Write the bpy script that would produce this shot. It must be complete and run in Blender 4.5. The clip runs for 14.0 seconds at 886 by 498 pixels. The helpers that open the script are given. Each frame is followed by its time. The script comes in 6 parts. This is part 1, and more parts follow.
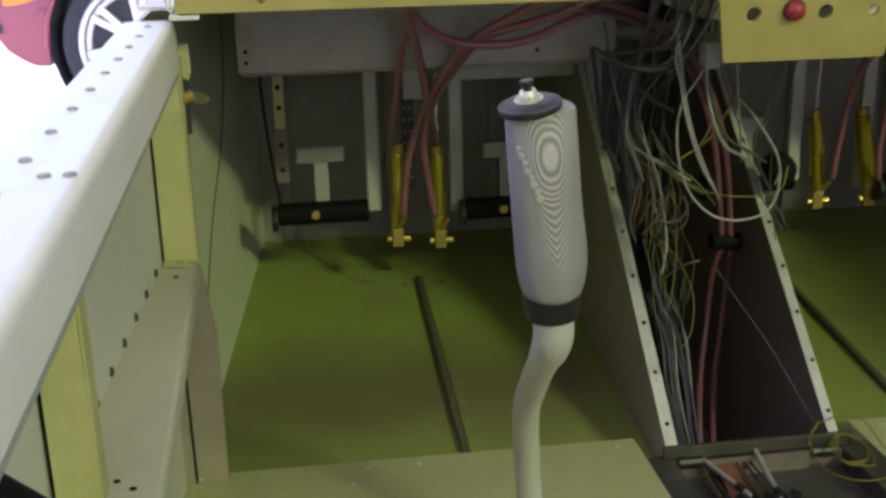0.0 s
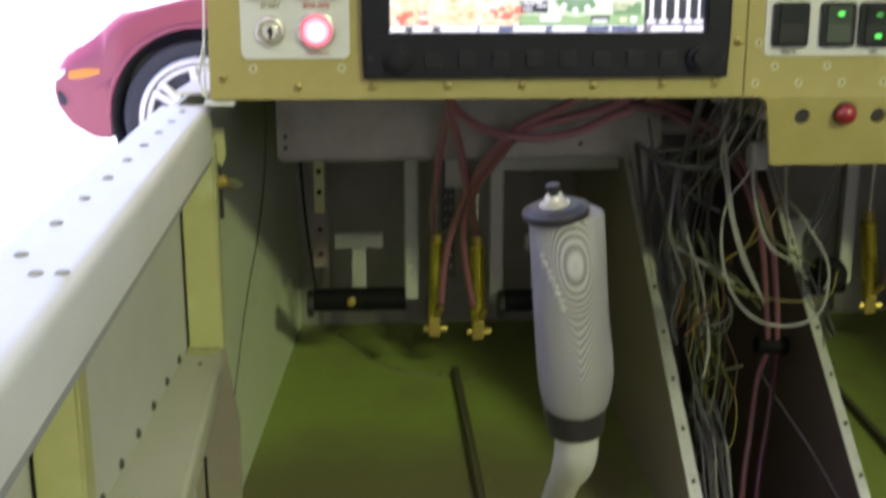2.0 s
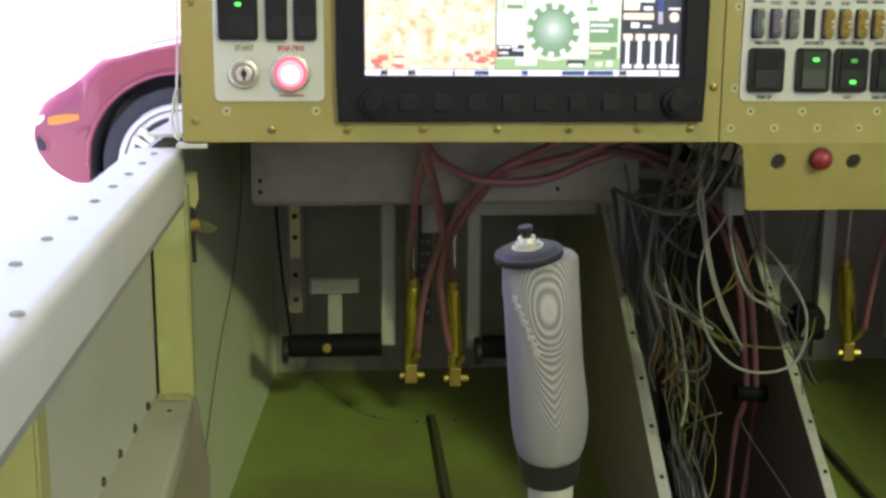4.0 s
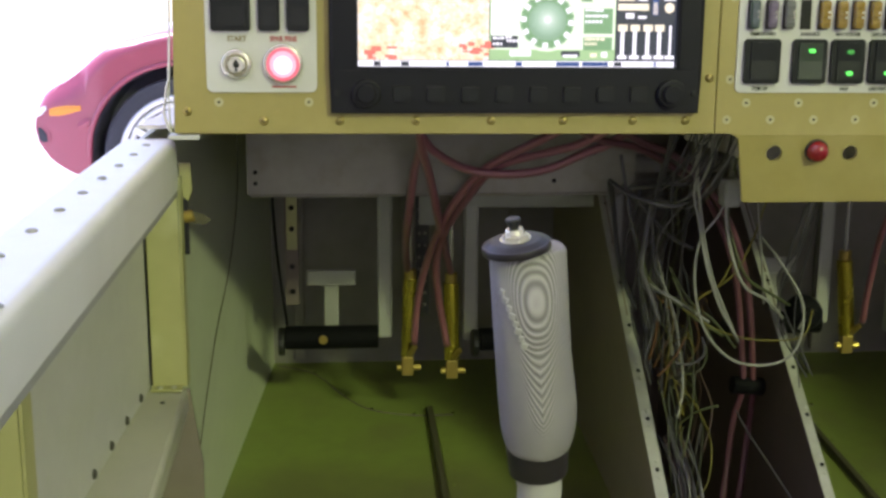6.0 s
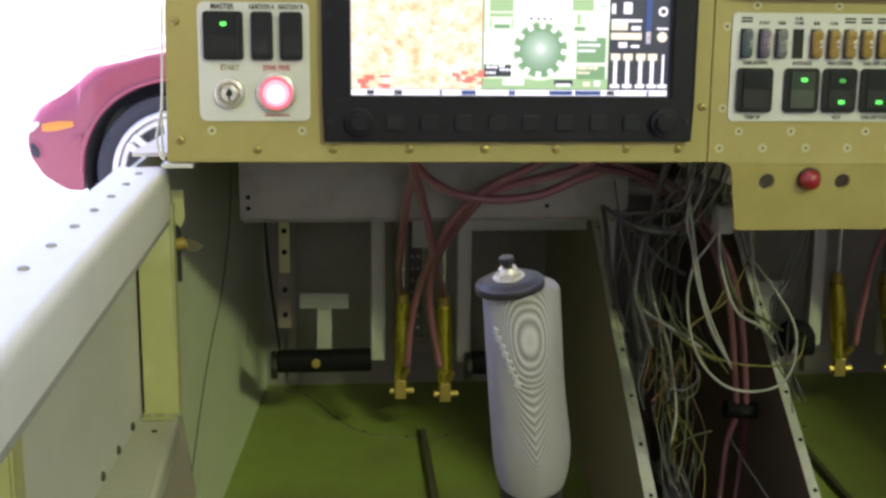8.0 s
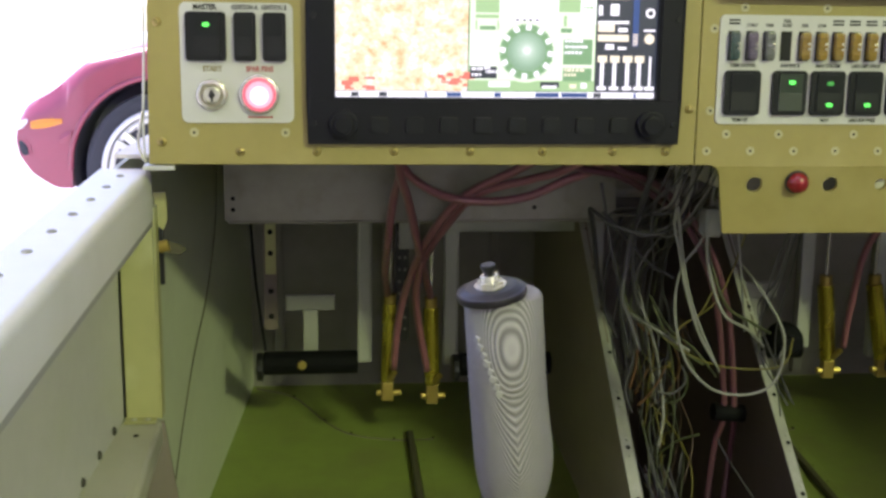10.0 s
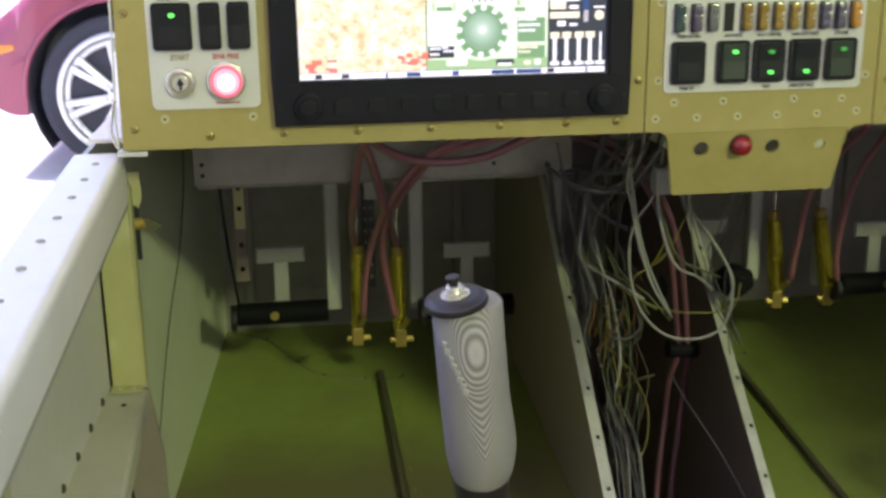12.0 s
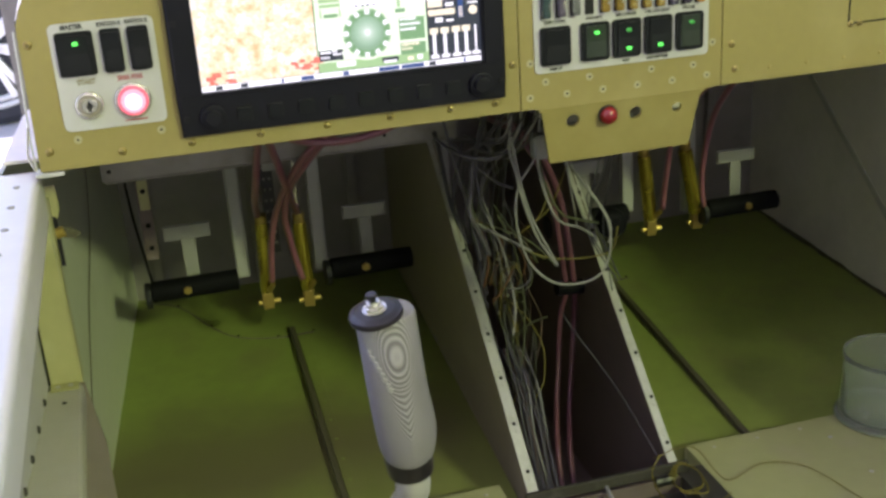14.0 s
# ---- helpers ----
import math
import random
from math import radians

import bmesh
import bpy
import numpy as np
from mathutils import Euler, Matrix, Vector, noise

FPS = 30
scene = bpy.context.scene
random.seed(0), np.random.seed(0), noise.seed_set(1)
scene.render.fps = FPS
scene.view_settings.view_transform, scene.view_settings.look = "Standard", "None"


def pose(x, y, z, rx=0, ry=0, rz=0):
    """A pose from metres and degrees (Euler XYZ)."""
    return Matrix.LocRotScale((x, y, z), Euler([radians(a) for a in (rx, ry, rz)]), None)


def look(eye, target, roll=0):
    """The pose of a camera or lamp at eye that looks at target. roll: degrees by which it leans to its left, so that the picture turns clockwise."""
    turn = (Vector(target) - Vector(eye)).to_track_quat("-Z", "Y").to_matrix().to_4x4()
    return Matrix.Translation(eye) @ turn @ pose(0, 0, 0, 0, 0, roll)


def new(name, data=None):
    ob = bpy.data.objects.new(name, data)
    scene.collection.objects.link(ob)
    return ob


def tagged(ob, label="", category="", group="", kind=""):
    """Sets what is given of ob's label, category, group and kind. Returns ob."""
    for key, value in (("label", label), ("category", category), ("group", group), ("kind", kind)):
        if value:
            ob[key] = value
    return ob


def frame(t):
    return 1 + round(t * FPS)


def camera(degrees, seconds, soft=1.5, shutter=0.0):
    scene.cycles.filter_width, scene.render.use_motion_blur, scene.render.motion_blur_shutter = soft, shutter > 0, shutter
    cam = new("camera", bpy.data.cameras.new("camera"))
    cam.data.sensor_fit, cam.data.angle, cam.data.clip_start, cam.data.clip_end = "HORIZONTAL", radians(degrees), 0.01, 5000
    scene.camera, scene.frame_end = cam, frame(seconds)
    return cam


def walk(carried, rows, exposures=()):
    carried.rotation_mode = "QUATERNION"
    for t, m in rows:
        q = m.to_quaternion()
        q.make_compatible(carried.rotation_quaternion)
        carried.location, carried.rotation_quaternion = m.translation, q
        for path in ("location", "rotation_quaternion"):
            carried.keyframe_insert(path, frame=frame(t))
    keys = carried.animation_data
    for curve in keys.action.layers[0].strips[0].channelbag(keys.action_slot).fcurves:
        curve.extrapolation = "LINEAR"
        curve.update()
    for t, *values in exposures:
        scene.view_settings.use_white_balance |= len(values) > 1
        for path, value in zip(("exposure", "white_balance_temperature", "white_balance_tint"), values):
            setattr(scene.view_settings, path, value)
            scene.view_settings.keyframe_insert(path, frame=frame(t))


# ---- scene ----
cam = camera(43.5, 14.0, soft=2.9, shutter=0.5)
PATH = [
    (0, (-0.025, -0.881, 0.069), (0.212, 1.008, -0.542), -1.4),
    (0.5, (-0.016, -0.873, 0.061), (0.167, 1.016, -0.572), -1.0),
    (1, (-0.005, -0.868, 0.061), (0.138, 1.021, -0.583), -1.7),
    (1.5, (-0.007, -0.86, 0.057), (0.128, 1.029, -0.586), -1.8),
    (1.8, (-0.009, -0.855, 0.065), (0.135, 1.059, -0.499), -0.7),
    (2, (-0.006, -0.855, 0.074), (0.145, 1.083, -0.398), -0.0),
    (2.5, (-0.001, -0.859, 0.074), (0.187, 1.099, -0.29), 0.7),
    (3, (-0.001, -0.853, 0.071), (0.191, 1.102, -0.309), 0.5),
    (5.5, (0.002, -0.844, 0.069), (0.185, 1.108, -0.327), 0.3),
    (6, (0.007, -0.843, 0.069), (0.188, 1.108, -0.334), 0.4),
    (6.5, (0.004, -0.841, 0.075), (0.192, 1.112, -0.309), 0.7),
    (7, (0.004, -0.845, 0.078), (0.195, 1.113, -0.287), 0.7),
    (7.5, (0.004, -0.843, 0.077), (0.197, 1.112, -0.296), 0.6),
    (8, (0.007, -0.84, 0.08), (0.201, 1.114, -0.299), 0.5),
    (8.5, (0.008, -0.839, 0.083), (0.21, 1.113, -0.301), 0.7),
    (11, (0.018, -0.829, 0.083), (0.233, 1.122, -0.3), 0.7),
    (11.5, (0.02, -0.831, 0.09), (0.246, 1.117, -0.303), 0.9),
    (12, (0.007, -0.864, 0.144), (0.278, 1.039, -0.406), -0.7),
    (12.5, (-0.003, -0.918, 0.211), (0.398, 0.944, -0.4), -0.8),
    (13, (-0.008, -0.938, 0.227), (0.44, 0.899, -0.425), -3.1),
    (13.5, (-0.014, -0.934, 0.228), (0.417, 0.887, -0.478), -3.7),
    (14, (-0.015, -0.927, 0.228), (0.437, 0.887, -0.483), -3.9),
]
walk(cam, [(t, look(eye, target, roll)) for t, eye, target, roll in PATH], [(0, 1.45, 5950, 32), (14, 1.45, 5950, 32)])

# ---- light ----
world = bpy.data.worlds.new("sky")
scene.world = world
world.use_nodes = True
wn = world.node_tree
sky = wn.nodes.new("ShaderNodeTexSky")
sky.sky_type, sky.sun_disc = "NISHITA", False
sky.sun_elevation, sky.sun_rotation = radians(60), radians(-54)
wn.nodes["Background"].inputs["Strength"].default_value = 0.15
wn.links.new(sky.outputs["Color"], wn.nodes["Background"].inputs["Color"])

sun = new("sun", bpy.data.lights.new("sun", "SUN"))
sun.data.energy, sun.data.angle, sun.data.color = 4.0, radians(6), (1.0, 0.96, 0.9)
sun.matrix_world = look((-4.2, 6, 8), (0, 3, -0.9))


def area_lamp(name, eye, target, width, height, watts, colour):
    lamp = new(name, bpy.data.lights.new(name, "AREA"))
    lamp.data.shape, lamp.data.size, lamp.data.size_y = "RECTANGLE", width, height
    lamp.data.energy, lamp.data.color = watts, colour
    lamp.matrix_world = look(eye, target)
    return lamp


# high key of the hangar lights, set from cast shadows; two unseen fills added
area_lamp("wall_light", (3.40, -6.30, 3.25), (0.3, 0.3, -0.4), 1.2, 0.42, 126, (0.80, 1.0, 0.36))
area_lamp("overhead_fill", (-1.0, -1.6, 3.0), (0.2, -0.4, -0.4), 2.4, 1.2, 6.5, (1.0, 0.88, 1.04))
area_lamp("rear_fill", (0.9, -6.4, 0.85), (0.3, 0.2, -0.2), 4.0, 1.6, 12, (1.0, 0.91, 0.82))


# ---- materials ----
def paint(name, colour, rough=0.5, metal=0.0, vary=0.12, scale=40.0, bump=0.05, coarse=4.0, stain=None, stain_amount=0.0, coat=0.0, shine_level=0.5):
    """A surface with fine grain, broad mottling and, where given, stains of another colour."""
    m = bpy.data.materials.new(name)
    m.use_nodes = True
    n, l = m.node_tree.nodes, m.node_tree.links
    b = n["Principled BSDF"]
    b.inputs["Metallic"].default_value = metal
    b.inputs["Coat Weight"].default_value = coat
    b.inputs["Specular IOR Level"].default_value = shine_level
    where = n.new("ShaderNodeTexCoord")
    fine, broad = n.new("ShaderNodeTexNoise"), n.new("ShaderNodeTexNoise")
    fine.inputs["Scale"].default_value, broad.inputs["Scale"].default_value = scale, coarse
    fine.inputs["Detail"].default_value = broad.inputs["Detail"].default_value = 6
    for t in (fine, broad):
        l.new(where.outputs["Object"], t.inputs["Vector"])
    mixed = n.new("ShaderNodeMath")
    mixed.operation = "MULTIPLY_ADD"
    mixed.inputs[1].default_value = 0.5
    l.new(fine.outputs["Fac"], mixed.inputs[0])
    half = n.new("ShaderNodeMath")
    half.operation = "MULTIPLY"
    half.inputs[1].default_value = 0.5
    l.new(broad.outputs["Fac"], half.inputs[0])
    l.new(half.outputs[0], mixed.inputs[2])
    ramp = n.new("ShaderNodeValToRGB")
    ramp.color_ramp.elements[0].position, ramp.color_ramp.elements[1].position = 0.3, 0.7
    ramp.color_ramp.elements[0].color = (*[c * (1 - vary) for c in colour], 1)
    ramp.color_ramp.elements[1].color = (*[min(1, c * (1 + vary)) for c in colour], 1)
    l.new(mixed.outputs[0], ramp.inputs["Fac"])
    out = ramp.outputs["Color"]
    if stain:
        spots = n.new("ShaderNodeTexNoise")
        spots.inputs["Scale"].default_value, spots.inputs["Detail"].default_value = coarse * 2.3, 8
        l.new(where.outputs["Object"], spots.inputs["Vector"])
        cut = n.new("ShaderNodeMapRange")
        cut.inputs["From Min"].default_value, cut.inputs["From Max"].default_value = 0.52, 0.72
        cut.inputs["To Max"].default_value = stain_amount
        l.new(spots.outputs["Fac"], cut.inputs["Value"])
        mix = n.new("ShaderNodeMix")
        mix.data_type = "RGBA"
        l.new(cut.outputs[0], mix.inputs["Factor"])
        l.new(out, mix.inputs["A"])
        mix.inputs["B"].default_value = (*stain, 1)
        out = mix.outputs["Result"]
    l.new(out, b.inputs["Base Color"])
    shine = n.new("ShaderNodeMapRange")
    shine.inputs["To Min"].default_value, shine.inputs["To Max"].default_value = max(0.03, rough - 0.12), min(1, rough + 0.12)
    l.new(mixed.outputs[0], shine.inputs["Value"])
    l.new(shine.outputs[0], b.inputs["Roughness"])
    if bump:
        relief = n.new("ShaderNodeBump")
        relief.inputs["Strength"].default_value, relief.inputs["Distance"].default_value = bump, 0.002
        l.new(fine.outputs["Fac"], relief.inputs["Height"])
        l.new(relief.outputs["Normal"], b.inputs["Normal"])
    return m


def glow(name, colour, strength):
    m = bpy.data.materials.new(name)
    m.use_nodes = True
    b = m.node_tree.nodes["Principled BSDF"]
    b.inputs["Base Color"].default_value = (*[0.3 * c for c in colour], 1)
    b.inputs["Emission Color"].default_value = (*colour, 1)
    b.inputs["Emission Strength"].default_value = strength
    b.inputs["Roughness"].default_value = 0.3
    return m


M_PANEL = paint("panel_primer", (0.318, 0.264, 0.083), 0.42, vary=0.06, scale=120, bump=0.02, coarse=6, stain=(0.42, 0.36, 0.15), stain_amount=0.35)
M_RAIL = paint("white_paint", (0.69, 0.675, 0.64), 0.38, vary=0.04, scale=60, bump=0.02, coarse=5, stain=(0.55, 0.53, 0.46), stain_amount=0.3)
# grey of the rail's painted shadow line and of its rivets
M_RAIL_GREY = paint("rail_shade_grey", (0.31, 0.30, 0.285), 0.5, vary=0.08, scale=70, bump=0.02)
M_SKIN = paint("skin_primer", (0.475, 0.465, 0.43), 0.5, vary=0.07, scale=70, bump=0.02, coarse=3, stain=(0.42, 0.42, 0.32), stain_amount=0.4)
M_RIB = paint("rib_primer", (0.38, 0.365, 0.165), 0.45, vary=0.08, scale=60, bump=0.02, coarse=8, stain=(0.55, 0.55, 0.34), stain_amount=0.5)
M_SHELF = paint("shelf_primer", (0.42, 0.41, 0.325), 0.5, vary=0.07, scale=60, bump=0.03, coarse=6, stain=(0.42, 0.40, 0.28), stain_amount=0.5)
M_SEATPAN = paint("seat_floor_primer", (0.345, 0.35, 0.165), 0.5, vary=0.07, scale=60, bump=0.03, coarse=6, stain=(0.36, 0.32, 0.22), stain_amount=0.5)
M_WALL = paint("side_wall_paint", (0.70, 0.66, 0.60), 0.5, vary=0.06, scale=60, bump=0.02, coarse=4, stain=(0.38, 0.36, 0.31), stain_amount=0.3)
M_LEFTWALL = paint("pale_green_primer", (0.52, 0.55, 0.43), 0.5, vary=0.06, scale=60, bump=0.02, coarse=4, stain=(0.36, 0.37, 0.29), stain_amount=0.3)
M_TRAY = paint("dull_tray_metal", (0.275, 0.26, 0.235), 0.45, metal=0.15, vary=0.12, scale=90, bump=0.03, coarse=14, stain=(0.16, 0.14, 0.11), stain_amount=0.5)
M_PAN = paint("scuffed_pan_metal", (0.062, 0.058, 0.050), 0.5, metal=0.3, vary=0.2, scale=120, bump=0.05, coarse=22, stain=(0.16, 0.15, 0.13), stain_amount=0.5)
# near-black brown: shade on the floor stiffener's far side, put into its colour
M_STIFF = paint("stiffener_shade_brown", (0.085, 0.078, 0.045), 0.6, vary=0.12, scale=60, bump=0.03, coarse=8)
# darker twin of the tunnel primer, the shade inside put into its colour
M_PIT = paint("tunnel_shade_brown", (0.155, 0.120, 0.108), 0.6, vary=0.15, scale=50, bump=0.03, coarse=6)
M_ALU = paint("aluminium", (0.46, 0.45, 0.42), 0.42, metal=0.7, vary=0.1, scale=90, bump=0.03, coarse=12, stain=(0.30, 0.28, 0.24), stain_amount=0.5)
M_CHANNEL = paint("channel_aluminium", (0.50, 0.50, 0.46), 0.4, metal=0.35, vary=0.1, scale=90, bump=0.03, coarse=20, stain=(0.35, 0.36, 0.28), stain_amount=0.5)
M_DARK = paint("firewall_grey", (0.23, 0.215, 0.195), 0.6, vary=0.15, scale=40, bump=0.05, coarse=6)
M_TUNNEL = paint("tunnel_primer", (0.27, 0.23, 0.185), 0.55, vary=0.12, scale=50, bump=0.03, coarse=6)
M_POST = paint("pedal_white_paint", (0.38, 0.385, 0.355), 0.4, vary=0.05, scale=60, bump=0.02)
# pedal paint again, darkened for the shade on the toe plates
M_POST_SHADE = paint("pedal_paint_shade", (0.30, 0.30, 0.275), 0.45, vary=0.06, scale=60, bump=0.02, coarse=12)
M_BLACK = paint("black_plastic", (0.012, 0.012, 0.014), 0.42, vary=0.2, scale=150, bump=0.05)
M_BEZEL = paint("bezel_black", (0.0065, 0.0065, 0.0115), 0.5, vary=0.15, scale=300, bump=0.08, shine_level=0.22)
M_RUBBER = paint("black_rubber", (0.0055, 0.0055, 0.0075), 0.7, vary=0.2, scale=90, bump=0.1, shine_level=0.12)
M_STEEL = paint("bright_steel", (0.66, 0.63, 0.57), 0.25, metal=0.7, vary=0.06, scale=120, bump=0.02)
M_BRASS = paint("brass_fitting", (0.40, 0.29, 0.07), 0.42, metal=0.7, vary=0.1, scale=90, bump=0.03)
M_ZINC = paint("yellow_zinc_screw", (0.42, 0.33, 0.12), 0.35, metal=0.8, vary=0.15, scale=200, bump=0.05)
M_GOLD = paint("gold_anodised", (0.42, 0.34, 0.03), 0.28, metal=0.75, vary=0.08, scale=60, bump=0.01)
M_LABEL = paint("white_label", (0.545, 0.54, 0.53), 0.4, vary=0.03, scale=80, bump=0.01)
M_INK = paint("black_ink", (0.02, 0.02, 0.021), 0.6, vary=0.1, bump=0, shine_level=0.2)
M_RED_INK = paint("red_ink", (0.38, 0.05, 0.06), 0.6, vary=0.1, bump=0)
M_GOLD_INK = paint("ochre_ink", (0.22, 0.17, 0.07), 0.6, vary=0.1, bump=0)
M_SWITCH = paint("switch_black", (0.0075, 0.009, 0.0095), 0.36, vary=0.1, scale=200, bump=0.03, shine_level=0.28)
M_SWITCH_G = paint("switch_green_lens", (0.024, 0.036, 0.021), 0.3, vary=0.1, scale=200, bump=0.03)
M_DIMPLE = paint("rivet_filler", (0.44, 0.40, 0.25), 0.5, vary=0.08, scale=200, bump=0.02)
M_PINK = paint("red_hose", (0.27, 0.10, 0.135), 0.35, vary=0.1, scale=60, bump=0.02, coat=0.3)
# red hose again, darkened for the shade inside the tunnel
M_PINK_SHADE = paint("red_hose_shade", (0.150, 0.058, 0.082), 0.4, vary=0.12, scale=60, bump=0.02)
M_WIRE_W = paint("white_wire", (0.255, 0.25, 0.245), 0.45, vary=0.08, scale=100, bump=0.0)
M_WIRE_G = paint("grey_wire", (0.042, 0.040, 0.050), 0.45, vary=0.08, scale=100, bump=0.0)
M_WIRE_Y = paint("yellow_wire", (0.14, 0.115, 0.010), 0.45, vary=0.08, scale=100, bump=0.0)
M_WIRE_P = paint("lilac_grey_wire", (0.080, 0.076, 0.092), 0.45, vary=0.08, scale=100, bump=0.0)
M_WIRE_O = paint("orange_wire", (0.11, 0.048, 0.012), 0.45, vary=0.08, scale=100, bump=0.0)
M_WIRE_N = paint("green_wire", (0.065, 0.075, 0.033), 0.45, vary=0.08, scale=100, bump=0.0)
M_WIRE_B = paint("brown_wire", (0.07, 0.033, 0.022), 0.45, vary=0.08, scale=100, bump=0.0)
M_RIBBON = paint("red_brown_wire", (0.21, 0.085, 0.048), 0.5, vary=0.12, scale=100, bump=0.0)
M_TUBE = paint("stick_tube_paint", (0.455, 0.445, 0.44), 0.35, vary=0.04, scale=60, bump=0.02)
M_CAP = paint("stick_cap_dark", (0.013, 0.0095, 0.0135), 0.4, vary=0.1, scale=200, bump=0.04)
M_MARK = paint("raised_mark_plastic", (0.40, 0.385, 0.385), 0.5, vary=0.04, scale=200, bump=0.0)
M_CONCRETE = paint("concrete", (0.52, 0.51, 0.50), 0.8, vary=0.12, scale=30, bump=0.1, coarse=0.7, stain=(0.33, 0.32, 0.31), stain_amount=0.4)
M_HANGAR = paint("hangar_cladding", (0.60, 0.59, 0.59), 0.6, vary=0.06, scale=10, bump=0.02, coarse=0.6)
M_CAR = paint("red_car_paint", (0.29, 0.048, 0.085), 0.32, vary=0.05, scale=20, bump=0.0, coat=0.6)
M_TYRE = paint("tyre_rubber", (0.035, 0.037, 0.050), 0.8, vary=0.2, scale=80, bump=0.15)
# navy lift in this colour stands for lens haze over the dark arch
M_LINER = paint("arch_liner_hazed", (0.10, 0.10, 0.14), 0.75, vary=0.15, scale=40, bump=0.05)
M_RIM = paint("alloy_rim", (0.70, 0.70, 0.70), 0.3, metal=0.4, vary=0.05, scale=40, bump=0.01)
M_AMBER = paint("amber_lens", (0.75, 0.27, 0.03), 0.25, vary=0.05, bump=0.0)
M_GLASS_D = paint("dark_glass", (0.02, 0.022, 0.025), 0.06, vary=0.1, bump=0.0)
M_RED = paint("red_plastic", (0.24, 0.008, 0.012), 0.2, vary=0.05, bump=0.0, coat=0.5)


def shadow_banded_floor():
    """Green primer with a brown band painted for the shadow across the left floor."""
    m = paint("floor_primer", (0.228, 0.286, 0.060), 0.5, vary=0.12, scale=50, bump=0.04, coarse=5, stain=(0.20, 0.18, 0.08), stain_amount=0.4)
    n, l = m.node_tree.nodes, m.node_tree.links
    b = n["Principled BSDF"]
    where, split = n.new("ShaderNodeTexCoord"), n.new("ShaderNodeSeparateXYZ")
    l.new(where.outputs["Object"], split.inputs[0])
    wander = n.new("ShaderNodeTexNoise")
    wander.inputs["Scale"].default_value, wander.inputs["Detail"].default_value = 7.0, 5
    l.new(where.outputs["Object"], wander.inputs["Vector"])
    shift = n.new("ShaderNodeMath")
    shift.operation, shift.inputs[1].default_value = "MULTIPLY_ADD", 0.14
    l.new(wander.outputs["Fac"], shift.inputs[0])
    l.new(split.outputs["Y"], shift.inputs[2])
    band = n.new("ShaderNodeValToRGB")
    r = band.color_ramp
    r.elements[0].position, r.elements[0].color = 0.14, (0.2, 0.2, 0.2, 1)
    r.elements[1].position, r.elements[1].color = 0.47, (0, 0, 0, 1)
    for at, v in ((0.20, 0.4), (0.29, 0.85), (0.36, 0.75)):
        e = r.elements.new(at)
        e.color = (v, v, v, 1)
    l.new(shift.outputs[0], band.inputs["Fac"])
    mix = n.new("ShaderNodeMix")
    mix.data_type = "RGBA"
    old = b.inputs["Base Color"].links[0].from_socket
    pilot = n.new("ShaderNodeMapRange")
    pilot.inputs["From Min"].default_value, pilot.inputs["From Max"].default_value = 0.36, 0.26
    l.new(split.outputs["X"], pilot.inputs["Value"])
    band_shade = n.new("ShaderNodeMath")
    band_shade.operation = "MULTIPLY"
    l.new(band.outputs["Color"], band_shade.inputs[0])
    l.new(pilot.outputs[0], band_shade.inputs[1])
    l.new(band_shade.outputs[0], mix.inputs["Factor"])
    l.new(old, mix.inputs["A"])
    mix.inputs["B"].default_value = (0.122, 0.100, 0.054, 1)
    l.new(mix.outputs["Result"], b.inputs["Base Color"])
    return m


def grip_material():
    """Grey printed plastic whose layer steps run as contour rings over the faceted grip."""
    m = paint("printed_grip", (0.375, 0.352, 0.375), 0.55, vary=0.04, scale=300, bump=0.0)
    n, l = m.node_tree.nodes, m.node_tree.links
    b = n["Principled BSDF"]
    where = n.new("ShaderNodeTexCoord")
    layer = n.new("ShaderNodeVectorMath")
    layer.operation = "DOT_PRODUCT"
    layer.inputs[1].default_value = (0.0, -1.0, 0.21)
    l.new(where.outputs["Object"], layer.inputs[0])
    count = n.new("ShaderNodeMath")
    count.operation, count.inputs[1].default_value = "MULTIPLY", 2 * math.pi / 0.00058
    l.new(layer.outputs["Value"], count.inputs[0])
    wave = n.new("ShaderNodeMath")
    wave.operation = "SINE"
    l.new(count.outputs[0], wave.inputs[0])
    step = n.new("ShaderNodeMapRange")
    step.inputs["From Min"].default_value, step.inputs["To Min"].default_value = -1.0, 0.30
    l.new(wave.outputs[0], step.inputs["Value"])
    relief = n.new("ShaderNodeBump")
    relief.inputs["Strength"].default_value, relief.inputs["Distance"].default_value = 0.7, 0.0003
    l.new(wave.outputs[0], relief.inputs["Height"])
    l.new(relief.outputs["Normal"], b.inputs["Normal"])
    old = b.inputs["Base Color"].links[0].from_socket
    mix = n.new("ShaderNodeMix")
    mix.data_type, mix.blend_type = "RGBA", "MULTIPLY"
    mix.inputs["Factor"].default_value = 0.8
    l.new(old, mix.inputs["A"])
    l.new(step.outputs[0], mix.inputs["B"])
    l.new(mix.outputs["Result"], b.inputs["Base Color"])
    return m


M_GRIP = grip_material()
M_FLOOR = shadow_banded_floor()


